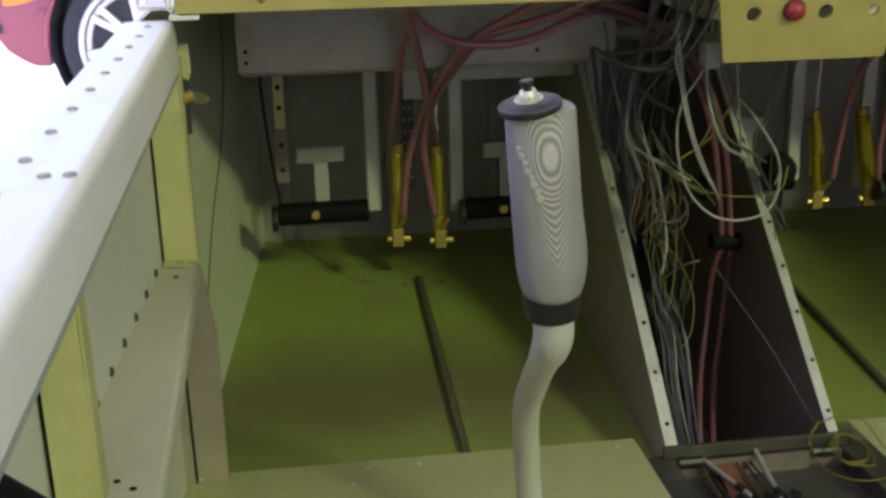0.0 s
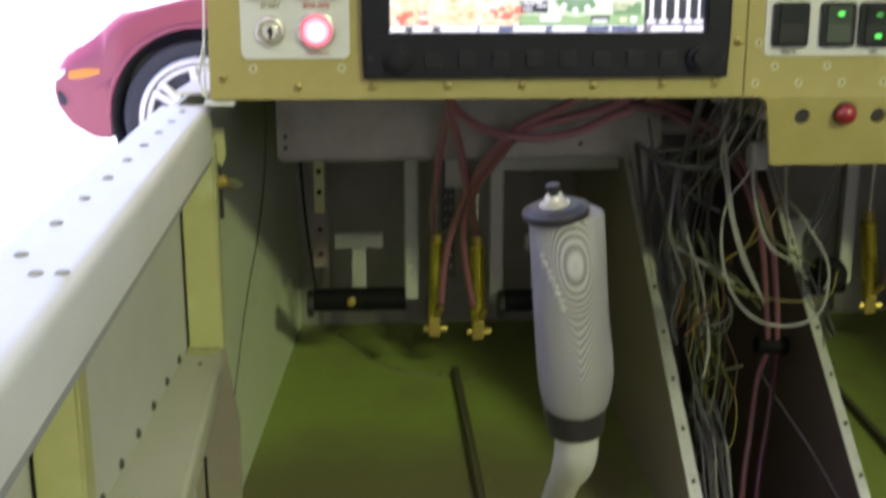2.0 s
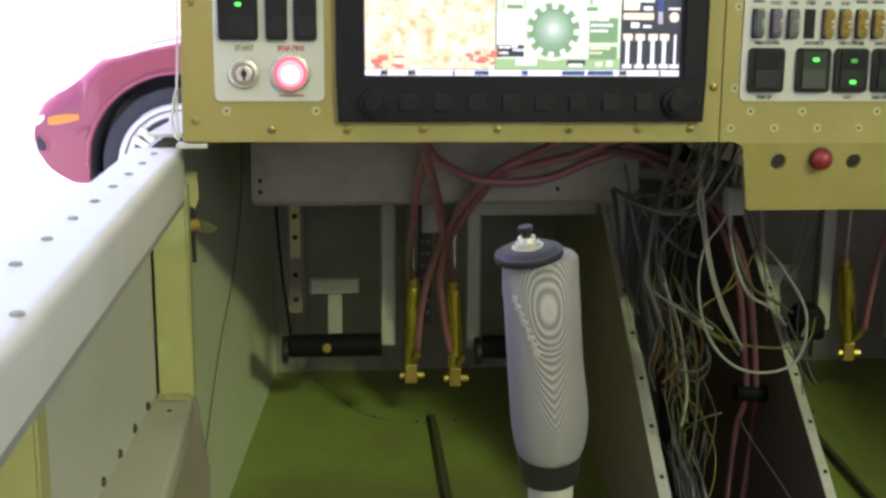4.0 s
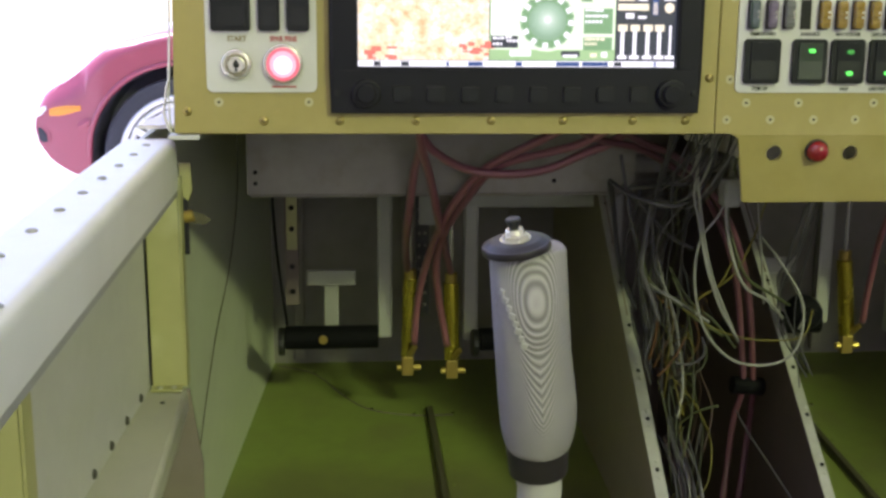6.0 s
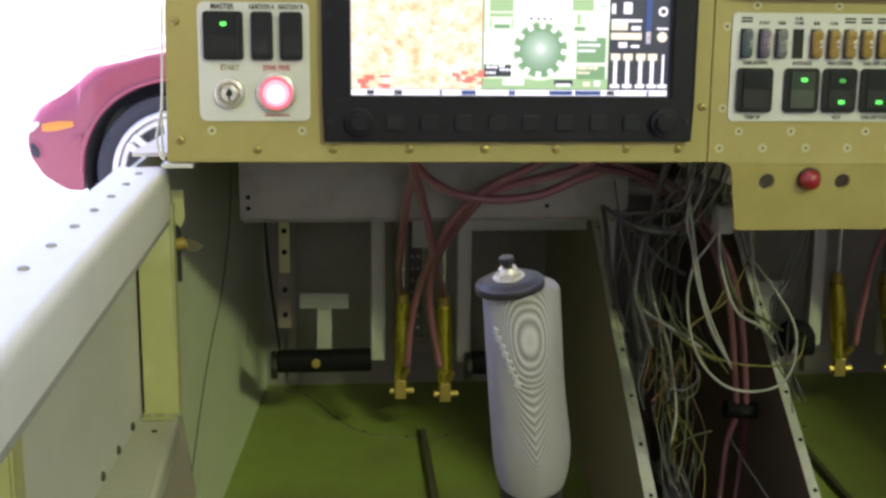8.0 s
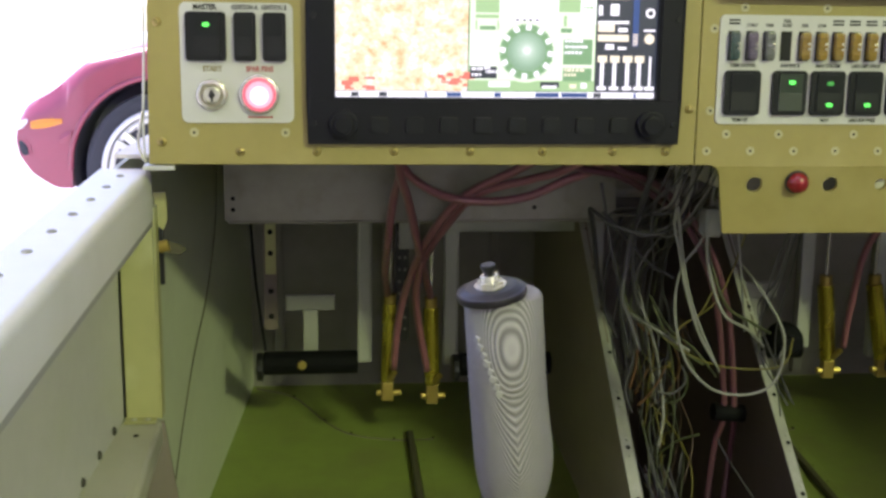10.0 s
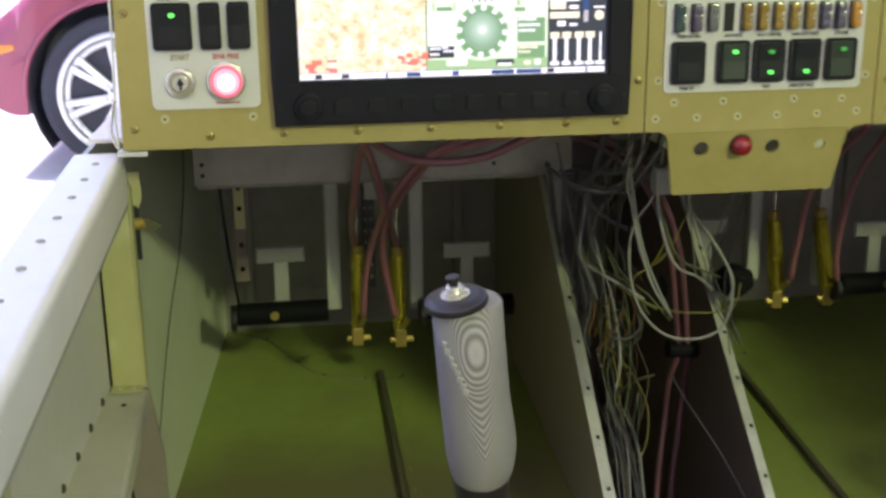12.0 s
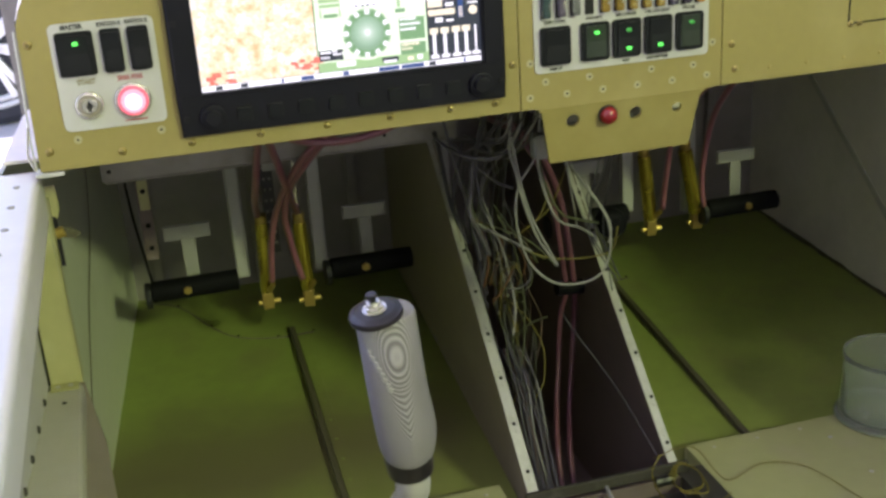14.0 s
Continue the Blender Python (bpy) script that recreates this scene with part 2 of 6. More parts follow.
def map_material():
    """The moving-map half of the display: washed-out terrain in orange, cream and red."""
    m = bpy.data.materials.new("map_display")
    m.use_nodes = True
    n, l = m.node_tree.nodes, m.node_tree.links
    b = n["Principled BSDF"]
    where = n.new("ShaderNodeTexCoord")
    big = n.new("ShaderNodeTexNoise")
    big.inputs["Scale"].default_value, big.inputs["Detail"].default_value, big.inputs["Roughness"].default_value = 95, 9, 0.80
    l.new(where.outputs["Object"], big.inputs["Vector"])
    ramp = n.new("ShaderNodeValToRGB")
    r = ramp.color_ramp
    r.elements[0].position, r.elements[0].color = 0.32, (0.93, 0.34, 0.12, 1)
    r.elements[1].position, r.elements[1].color = 0.62, (1.0, 0.99, 0.96, 1)
    e = r.elements.new(0.43)
    e.color = (1.0, 0.72, 0.34, 1)
    e = r.elements.new(0.51)
    e.color = (1.0, 0.90, 0.55, 1)
    l.new(big.outputs["Fac"], ramp.inputs["Fac"])
    l.new(ramp.outputs["Color"], b.inputs["Emission Color"])
    b.inputs["Base Color"].default_value = (0.02, 0.02, 0.02, 1)
    b.inputs["Emission Strength"].default_value = 0.43
    return m


M_MAP = map_material()
M_SCR_WHITE = glow("display_white", (1.0, 1.0, 0.98), 0.43)
M_SCR_GREEN = glow("display_green", (0.38, 0.60, 0.27), 0.36)
M_SCR_MIDGREEN = glow("display_mid_green", (0.22, 0.42, 0.19), 0.33)
M_SCR_TEAL = glow("display_teal", (0.28, 0.46, 0.28), 0.34)
M_SCR_DARK = glow("display_dark", (0.06, 0.075, 0.09), 0.19)
M_SCR_BLUE = glow("display_blue", (0.05, 0.12, 0.35), 0.23)
M_SCR_CREAM = glow("display_cream", (1.0, 0.90, 0.62), 0.39)
M_SCR_RED = glow("display_red", (0.95, 0.22, 0.15), 0.36)
M_LED = glow("green_indicator", (0.10, 1.0, 0.10), 0.54)
M_LED_DIM = glow("green_indicator_dim", (0.08, 0.6, 0.08), 0.19)
M_LAMP_RED = glow("red_lamp_rim", (1.0, 0.16, 0.20), 0.34)
M_LAMP_MID = glow("red_lamp_mid", (1.0, 0.42, 0.46), 0.46)
M_LAMP_CORE = glow("red_lamp_core", (1.0, 0.80, 0.80), 0.61)


def clear_plastic():
    m = bpy.data.materials.new("clear_plastic")
    m.use_nodes = True
    b = m.node_tree.nodes["Principled BSDF"]
    b.inputs["Base Color"].default_value = (0.86, 0.93, 0.82, 1)
    b.inputs["Roughness"].default_value = 0.18
    b.inputs["Transmission Weight"].default_value = 0.88
    b.inputs["IOR"].default_value = 1.3
    return m


M_CLEAR = clear_plastic()


# ---- builders ----
def finish(bm, name, material, smooth=False):
    me = bpy.data.meshes.new(name)
    bmesh.ops.recalc_face_normals(bm, faces=bm.faces)
    bm.to_mesh(me)
    bm.free()
    me.materials.append(material)
    if smooth:
        for p in me.polygons:
            p.use_smooth = True
    return me


def part(name, bm, material, parent, label="", smooth=False):
    """One mesh object under a thing or a part; its vertices are in world metres."""
    ob = new(name, finish(bm, name, material, smooth))
    if parent:
        ob.parent = parent
        base = parent.get("base")
        ob.matrix_parent_inverse = Matrix.Translation(Vector(base)).inverted() if base else Matrix()
    if label:
        ob["label"] = label
    return ob


def thing(name, at, label, category, group="", kind=""):
    ob = new(name)
    ob.location, ob.empty_display_size = at, 0.02
    ob["base"] = list(at)
    return tagged(ob, label, category, group, kind)


def solid(name, bm, material, label, category="", kind="structure", smooth=False):
    return tagged(part(name, bm, material, None, smooth=smooth), label, category, kind=kind)


def box(x0, x1, y0, y1, z0, z1, bevel=0.0, bm=None, segments=2):
    bm = bm or bmesh.new()
    made = bmesh.ops.create_cube(bm, size=1)["verts"]
    for v in made:
        v.co = Vector((x0 + (v.co.x + 0.5) * (x1 - x0), y0 + (v.co.y + 0.5) * (y1 - y0), z0 + (v.co.z + 0.5) * (z1 - z0)))
    if bevel:
        bmesh.ops.bevel(bm, geom=list({e for v in made for e in v.link_edges}), offset=bevel, segments=segments, affect="EDGES", profile=0.6)
    return bm


def cyl(a, b, r, r2=None, seg=16, bm=None, bevel=0.0):
    """A round bar from a to b."""
    bm = bm or bmesh.new()
    a, b = Vector(a), Vector(b)
    made = bmesh.ops.create_cone(bm, cap_ends=True, segments=seg, radius1=r, radius2=r if r2 is None else r2, depth=(b - a).length)["verts"]
    turn = (b - a).to_track_quat("Z", "Y").to_matrix().to_4x4()
    bmesh.ops.transform(bm, matrix=Matrix.Translation((a + b) / 2) @ turn, verts=made)
    if bevel:
        ends = [e for e in {e for v in made for e in v.link_edges} if any(len(f.verts) > 4 for f in e.link_faces)]
        bmesh.ops.bevel(bm, geom=ends, offset=bevel, segments=2, affect="EDGES", profile=0.6)
    return bm


def prism(outline, axis, a, b, bm=None, bevel=0.0):
    """An outline in the two other axes, carried along axis from a to b."""
    bm = bm or bmesh.new()
    n = "xyz".index(axis)

    def place(p, q):
        v = [p[0], p[1]]
        v.insert(n, q)
        return v

    low, high = [bm.verts.new(place(p, a)) for p in outline], [bm.verts.new(place(p, b)) for p in outline]
    caps = [bm.faces.new(low), bm.faces.new(high)]
    for i in range(len(outline)):
        j = (i + 1) % len(outline)
        bm.faces.new((low[i], low[j], high[j], high[i]))
    if bevel:
        bmesh.ops.bevel(bm, geom=[e for f in caps for e in f.edges], offset=bevel, segments=2, affect="EDGES", profile=0.6)
    return bm


def rounded(x0, x1, z0, z1, r, n=5):
    out = []
    for cx, cz, start in ((x1 - r, z1 - r, 0), (x0 + r, z1 - r, 90), (x0 + r, z0 + r, 180), (x1 - r, z0 + r, 270)):
        out += [(cx + r * math.cos(radians(start + 90 * k / n)), cz + r * math.sin(radians(start + 90 * k / n))) for k in range(n + 1)]
    return out


def spline(points, steps=6):
    p = [Vector(q) for q in points]
    p = [2 * p[0] - p[1], *p, 2 * p[-1] - p[-2]]
    out = []
    for i in range(1, len(p) - 2):
        for k in range(steps):
            t = k / steps
            out.append(0.5 * (2 * p[i] + (p[i + 1] - p[i - 1]) * t + (2 * p[i - 1] - 5 * p[i] + 4 * p[i + 1] - p[i + 2]) * t * t
                              + (3 * p[i] - p[i - 1] - 3 * p[i + 1] + p[i + 2]) * t ** 3))
    return out + [p[-2]]


def tube(points, r, seg=8, steps=6, bm=None, radii=None):
    """A round tube along a smooth line through points."""
    bm = bm or bmesh.new()
    line = spline(points, steps)
    side, rings = None, []
    for i, p in enumerate(line):
        way = (line[min(i + 1, len(line) - 1)] - line[max(i - 1, 0)]).normalized()
        if side is None:
            side = way.orthogonal().normalized()
        side = (side - way * side.dot(way)).normalized()
        up = way.cross(side)
        rr = r if radii is None else float(np.interp(i / (len(line) - 1), [k / (len(radii) - 1) for k in range(len(radii))], radii))
        rings.append([bm.verts.new(p + rr * (side * math.cos(2 * math.pi * k / seg) + up * math.sin(2 * math.pi * k / seg))) for k in range(seg)])
    for a, b in zip(rings, rings[1:]):
        for k in range(seg):
            bm.faces.new((a[k], a[(k + 1) % seg], b[(k + 1) % seg], b[k]))
    bm.faces.new(rings[0])
    bm.faces.new(rings[-1])
    return bm


def dome(r, h, seg=10):
    """A low button head, standing on z = 0."""
    bm = bmesh.new()
    rows = [(1.0, 0.0), (0.95, 0.45), (0.65, 0.85)]
    rings = [[bm.verts.new((r * a * math.cos(2 * math.pi * k / seg), r * a * math.sin(2 * math.pi * k / seg), h * b)) for k in range(seg)] for a, b in rows]
    top = bm.verts.new((0, 0, h))
    for a, b in zip(rings, rings[1:]):
        for k in range(seg):
            bm.faces.new((a[k], a[(k + 1) % seg], b[(k + 1) % seg], b[k]))
    for k in range(seg):
        bm.faces.new((rings[-1][k], rings[-1][(k + 1) % seg], top))
    return bm


RIVET_METAL = finish(dome(0.0026, 0.0012), "rivet", M_ALU, True)
RIVET_CHANNEL = finish(dome(0.0022, 0.0008), "rivet", M_CHANNEL, True)
RIVET_BIG = finish(dome(0.0036, 0.0026, 12), "rivet", M_PAN, True)
RIVET_RAIL = finish(dome(0.0029, 0.0015, 12), "rivet", M_RAIL_GREY, True)
RIVET_FLOOR = finish(dome(0.0022, 0.0007), "rivet", M_FLOOR, True)
RIVET_SEAT = finish(dome(0.0024, 0.0007), "rivet", M_SHELF, True)
RIVET_DARK = finish(dome(0.0022, 0.0008), "rivet", M_RUBBER, True)


def rivets(parent, mesh, places, normal):
    """Heads of one kind set on a surface, each an object of its own."""
    turn = Vector(normal).to_track_quat("Z", "Y").to_matrix().to_4x4()
    base = parent.get("base")
    for p in places:
        ob = new("rivet", mesh)
        ob.parent = parent
        if base:
            ob.matrix_parent_inverse = Matrix.Translation(Vector(base)).inverted()
        ob.matrix_basis = Matrix.Translation(Vector(p)) @ turn


def along(a, b, n):
    a, b = Vector(a), Vector(b)
    return [a.lerp(b, k / (n - 1)) for k in range(n)]


def lettering(words, x, z, y, size, material, parent, squeeze=1.0):
    """Words on an upright face that looks aft, centred on x, with their middle at z."""
    font = bpy.data.curves.new("lettering", "FONT")
    font.body, font.size, font.align_x, font.align_y, font.extrude, font.resolution_u = words, size, "CENTER", "CENTER", 0.0001, 2
    font.offset = 0.035 * size
    ob = bpy.data.objects.new("lettering", font)
    scene.collection.objects.link(ob)
    me = bpy.data.meshes.new_from_object(ob.evaluated_get(bpy.context.evaluated_depsgraph_get()))
    bpy.data.objects.remove(ob)
    me.transform(pose(x, y, z, 90) @ Matrix.Diagonal((squeeze, 1, 1, 1)))
    me.materials.clear()
    me.materials.append(material)
    made = new("lettering", me)
    made.parent = parent
    made.matrix_parent_inverse = Matrix.Translation(Vector(parent["base"])).inverted()
    return made


# ---- structure: ground and hangar ----
GROUND_Z = -0.92
bm = bmesh.new()
bmesh.ops.create_grid(bm, x_segments=8, y_segments=8, size=400)
bmesh.ops.translate(bm, verts=bm.verts, vec=(0, 0, GROUND_Z))
solid("ground", bm, M_CONCRETE, "pale concrete apron and hangar floor", "ground")
# unseen roof and walls, their edges set by the sky light they block
solid("ceiling", box(-2.5, 8.2, -9.2, 2.6, 3.4, 3.55), M_HANGAR, "unseen grey hangar roof that keeps sky light off the aircraft", "ceiling")
solid("wall_south", box(-2.5, 8.2, -9.2, -9.0, GROUND_Z, 3.4), M_HANGAR, "unseen grey clad back wall of the hangar", "wall")
solid("wall_west", box(-2.7, -2.5, -9.0, -1.0, GROUND_Z, 3.4), M_HANGAR, "unseen grey clad side wall of the hangar", "wall")
solid("wall_east", box(8.0, 8.2, -9.0, 2.6, GROUND_Z, 3.4), M_HANGAR, "unseen grey clad side wall of the hangar", "wall")


# ---- structure: cockpit shell ----
def floor_z(y):
    return -0.475 + 0.115 * (y - 0.1)


def left_x(y):
    return -0.156 + 0.106 * (y - 0.06)


def right_x(y):
    return 0.934 - 0.077 * (y - 0.60)


def panel_sheet(bm, loop, dx):
    """A flat sheet between a loop of corners and its copy moved sideways by dx."""
    other = [bm.verts.new(v.co + Vector((dx, 0, 0))) for v in loop]
    bm.faces.new(loop)
    bm.faces.new(other)
    for k in range(len(loop)):
        j = (k + 1) % len(loop)
        bm.faces.new((loop[k], loop[j], other[j], other[k]))


FIRE_Y, SEAT_Z = 0.68, -0.447

# footwell floor: two sheets from under the seat pan to the firewall, either side of the tunnel
sheet = [(0.03, floor_z(0.03)), (FIRE_Y, floor_z(FIRE_Y)), (FIRE_Y, floor_z(FIRE_Y) - 0.004), (0.03, floor_z(0.03) - 0.004)]
bm = prism(sheet, "x", -0.16, 0.3035)
prism(sheet, "x", 0.4695, 0.98, bm=bm)
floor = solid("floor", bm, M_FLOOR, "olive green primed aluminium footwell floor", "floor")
for x0 in (0.117, 0.597):
    bm = prism([(0.06, floor_z(0.06)), (0.512, floor_z(0.512)), (0.530, floor_z(0.53)), (0.518, floor_z(0.518) + 0.008), (0.06, floor_z(0.06) + 0.008)], "x", x0 - 0.0030, x0 + 0.0045, bevel=0.0012)
    part("stiffener", bm, M_STIFF, floor, "stiffening angle on the floor, darkened for shade")
    bm = prism([(0.06, floor_z(0.06) + 0.0005), (0.50, floor_z(0.50) + 0.0005), (0.50, floor_z(0.50) + 0.0022), (0.06, floor_z(0.06) + 0.0022)], "x", x0 + 0.006, x0 + 0.02, bevel=0.0006)
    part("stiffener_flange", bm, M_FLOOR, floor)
    rivets(floor, RIVET_FLOOR, along((x0 + 0.013, 0.09, floor_z(0.09) + 0.0023), (x0 + 0.013, 0.49, floor_z(0.49) + 0.0023), 11), (0, -0.115, 1))
    # curved foot of the firewall recess
    arc = [(x0 - 0.203, 0.672), (x0 - 0.150, 0.640), (x0 - 0.108, 0.566), (x0 - 0.074, 0.526), (x0 - 0.020, 0.508), (x0 + 0.03, 0.508)]
    part("firewall_foot", tube([(x, y, floor_z(y) + 0.0005) for x, y in arc], 0.0010, 6), M_PIT, floor)
    rivets(floor, RIVET_DARK, [(x, y + 0.006, floor_z(y) + 0.0004) for x, y in arc[1:]], (0, -0.115, 1))

firewall = solid("firewall", box(-0.2, 1.0, FIRE_Y, FIRE_Y + 0.01, -0.5, 0.24), M_DARK, "dark grey firewall at the front of the footwell", "wall")
for k in range(7):
    x = -0.06 + 0.15 * k
    part("firewall_stiffener", box(x, x + 0.014, FIRE_Y - 0.012, FIRE_Y - 0.0005, -0.40, 0.2, 0.002), M_DARK, firewall)

bm = bmesh.new()
quad = [bm.verts.new(p) for p in ((left_x(0.06), 0.06, -0.49), (left_x(FIRE_Y), FIRE_Y, -0.49), (left_x(FIRE_Y), FIRE_Y, -0.012), (left_x(0.20), 0.20, -0.014), (left_x(0.06), 0.06, -0.030))]
panel_sheet(bm, quad, -0.004)
wall_left = solid("wall_left", bm, M_LEFTWALL, "pale green primed left footwell side panel", "wall")
lap = [(0.466, -0.016), (0.462, -0.06), (0.448, -0.133), (0.393, -0.205), (0.316, -0.260), (0.244, -0.332), (0.200, -0.390), (0.160, -0.450)]
part("lap_seam", tube([(left_x(y) + 0.001, y, z) for y, z in lap], 0.0007, 6), M_STIFF, wall_left, "thin dark lap seam")
bm = bmesh.new()
quad = [bm.verts.new(p) for p in ((right_x(0.06), 0.06, -0.49), (right_x(FIRE_Y), FIRE_Y, -0.49), (right_x(FIRE_Y), FIRE_Y, 0.22), (right_x(0.06), 0.06, 0.22))]
panel_sheet(bm, quad, 0.004)
wall_right = solid("wall_right", bm, M_WALL, "grey painted right footwell side panel", "wall")
part("side_stiffener", prism([(0.640, -0.048), (0.658, -0.048), (0.118, -0.470), (0.100, -0.470)], "x", 0.9240, 0.9270, bevel=0.001), M_SKIN, wall_right, "pale slanting stiffener")
part("upper_side_panel", prism([(0.640, -0.048), (0.100, -0.470), (0.062, -0.470), (0.062, 0.20), (0.640, 0.20)], "x", 0.9250, 0.9265), M_WALL, wall_right)
random.seed(21)
seam = [(right_x(y) - 0.002 + random.uniform(-0.0015, 0.0015), y, floor_z(y) + 0.002) for y in [0.10 + 0.029 * k for k in range(20)]]
part("sealant", tube(seam, 0.003, 6, 3, radii=[random.uniform(0.0015, 0.0045) for _ in range(30)]), M_STIFF, wall_right, "uneven dark bead of sealant")
solid("top_deck", box(-0.075, 0.93, 0.004, FIRE_Y, 0.2075, 0.215), M_DARK, "dark underside of the deck over the instrument panel", "ceiling")

# fuselage side over the footwell, drawn in to the panel's outline
for mirror in (0, 1):
    secs = []
    for y, dx in ((0.0042, 0.0), (0.10, -0.006), (0.20, -0.0115), (0.45, 0.002), (FIRE_Y, 0.022)):
        sec = [(-0.1160 + dx, -0.0110), (-0.1140 + dx, 0.106), (-0.056 + dx, 0.208), (-0.054 + dx, 0.206), (-0.1115 + dx, 0.105), (-0.1135 + dx, -0.0110)]
        secs.append([((x if not mirror else 0.8285 - x), y, z) for x, z in sec])
    bm = bmesh.new()
    rings = [[bm.verts.new(p) for p in q] for q in secs]
    for a, b in zip(rings, rings[1:]):
        for k in range(6):
            bm.faces.new((a[k], a[(k + 1) % 6], b[(k + 1) % 6], b[k]))
    solid("fuselage_side_" + ("right" if mirror else "left"), bm, M_WALL, "grey fuselage side beside the instrument panel", "wall")

# strip added to block light between the left footwell panel and the fuselage side
bm = bmesh.new()
ring = [[bm.verts.new(p) for p in ((max(left_x(y) - 0.004, -0.149), y, z0), (-0.1125 + d, y, z0), (-0.1125 + d, y, z0 + 0.003), (max(left_x(y) - 0.004, -0.149), y, z0 + 0.003))] for y, d, z0 in ((0.040, 0.0, -0.0150), (0.20, -0.008, -0.0130), (0.45, 0.004, -0.0130), (FIRE_Y, 0.024, -0.0130))]
for a, b in zip(ring, ring[1:]):
    for k in range(4):
        bm.faces.new((a[k], a[(k + 1) % 4], b[(k + 1) % 4], b[k]))
bm.faces.new(ring[0])
bm.faces.new(ring[-1])
solid("side_sill", bm, M_WALL, "grey sill between footwell panel and fuselage side", "wall")

# seat pan plates
for name, x0, x1 in (("seat_floor_left", -0.16, 0.2795), ("seat_floor_right", 0.5005, 0.985)):
    plate = solid(name, box(x0, x1, -1.45, 0.072, SEAT_Z - 0.004, SEAT_Z, 0.001), M_SEATPAN, "pale green primed seat floor plate with rivets", "floor")
    part("front_lip", box(x0, x1, 0.068, 0.0715, SEAT_Z - 0.035, SEAT_Z - 0.0045), M_SEATPAN, plate)
    rivets(plate, RIVET_SEAT, along((x0 + 0.03, 0.058, SEAT_Z), (x1 - 0.02, 0.058, SEAT_Z), 9), (0, 0, 1))
    rivets(plate, RIVET_METAL, along((x0 + 0.16, -0.20, SEAT_Z), (x0 + 0.16, 0.03, SEAT_Z), 4), (0, 0, 1))
solid("seat_bulkhead", box(-0.2, 1.03, -1.47, -1.45, -0.5, -0.05), M_SKIN, "primed bulkhead behind the seats", "wall")


# ---- structure: cockpit sides with longeron rail, frames and shelf ----
def rail_x(y):
    return -0.1195 - 0.0254 * y


def skin_x(y):
    return -0.152 - 0.046 * (0.05 - y)


def shelf_z(y):
    return -0.240 + 0.028 * max(0.0, y + 0.30)


def sweep(sections, bm=None):
    """A bar through closed sections, each a list of points."""
    bm = bm or bmesh.new()
    rings = [[bm.verts.new(p) for p in s] for s in sections]
    n = len(rings[0])
    for a, b in zip(rings, rings[1:]):
        for k in range(n):
            bm.faces.new((a[k], a[(k + 1) % n], b[(k + 1) % n], b[k]))
    bm.faces.new(rings[0])
    bm.faces.new(rings[-1])
    return bm


def rail_section(y, side):
    x, drop = rail_x(y), 0.016 * y
    shape = [(-0.0392, -0.0242), (-0.0384, -0.0232), (-0.0064, -0.0230), (-0.0046, -0.0233), (-0.0030, -0.0241), (-0.0016, -0.0254), (-0.0007, -0.0270), (-0.0002, -0.0288), (0.0, -0.0310),
             (0.0, -0.062), (-0.0025, -0.0625), (-0.0025, -0.033), (-0.008, -0.0268), (-0.0360, -0.0268), (-0.0368, -0.060), (-0.0392, -0.060)]
    return [((x + a) if side < 0 else (0.83 - x - a), y, b + (drop if b > -0.05 else 0.0)) for a, b in shape]


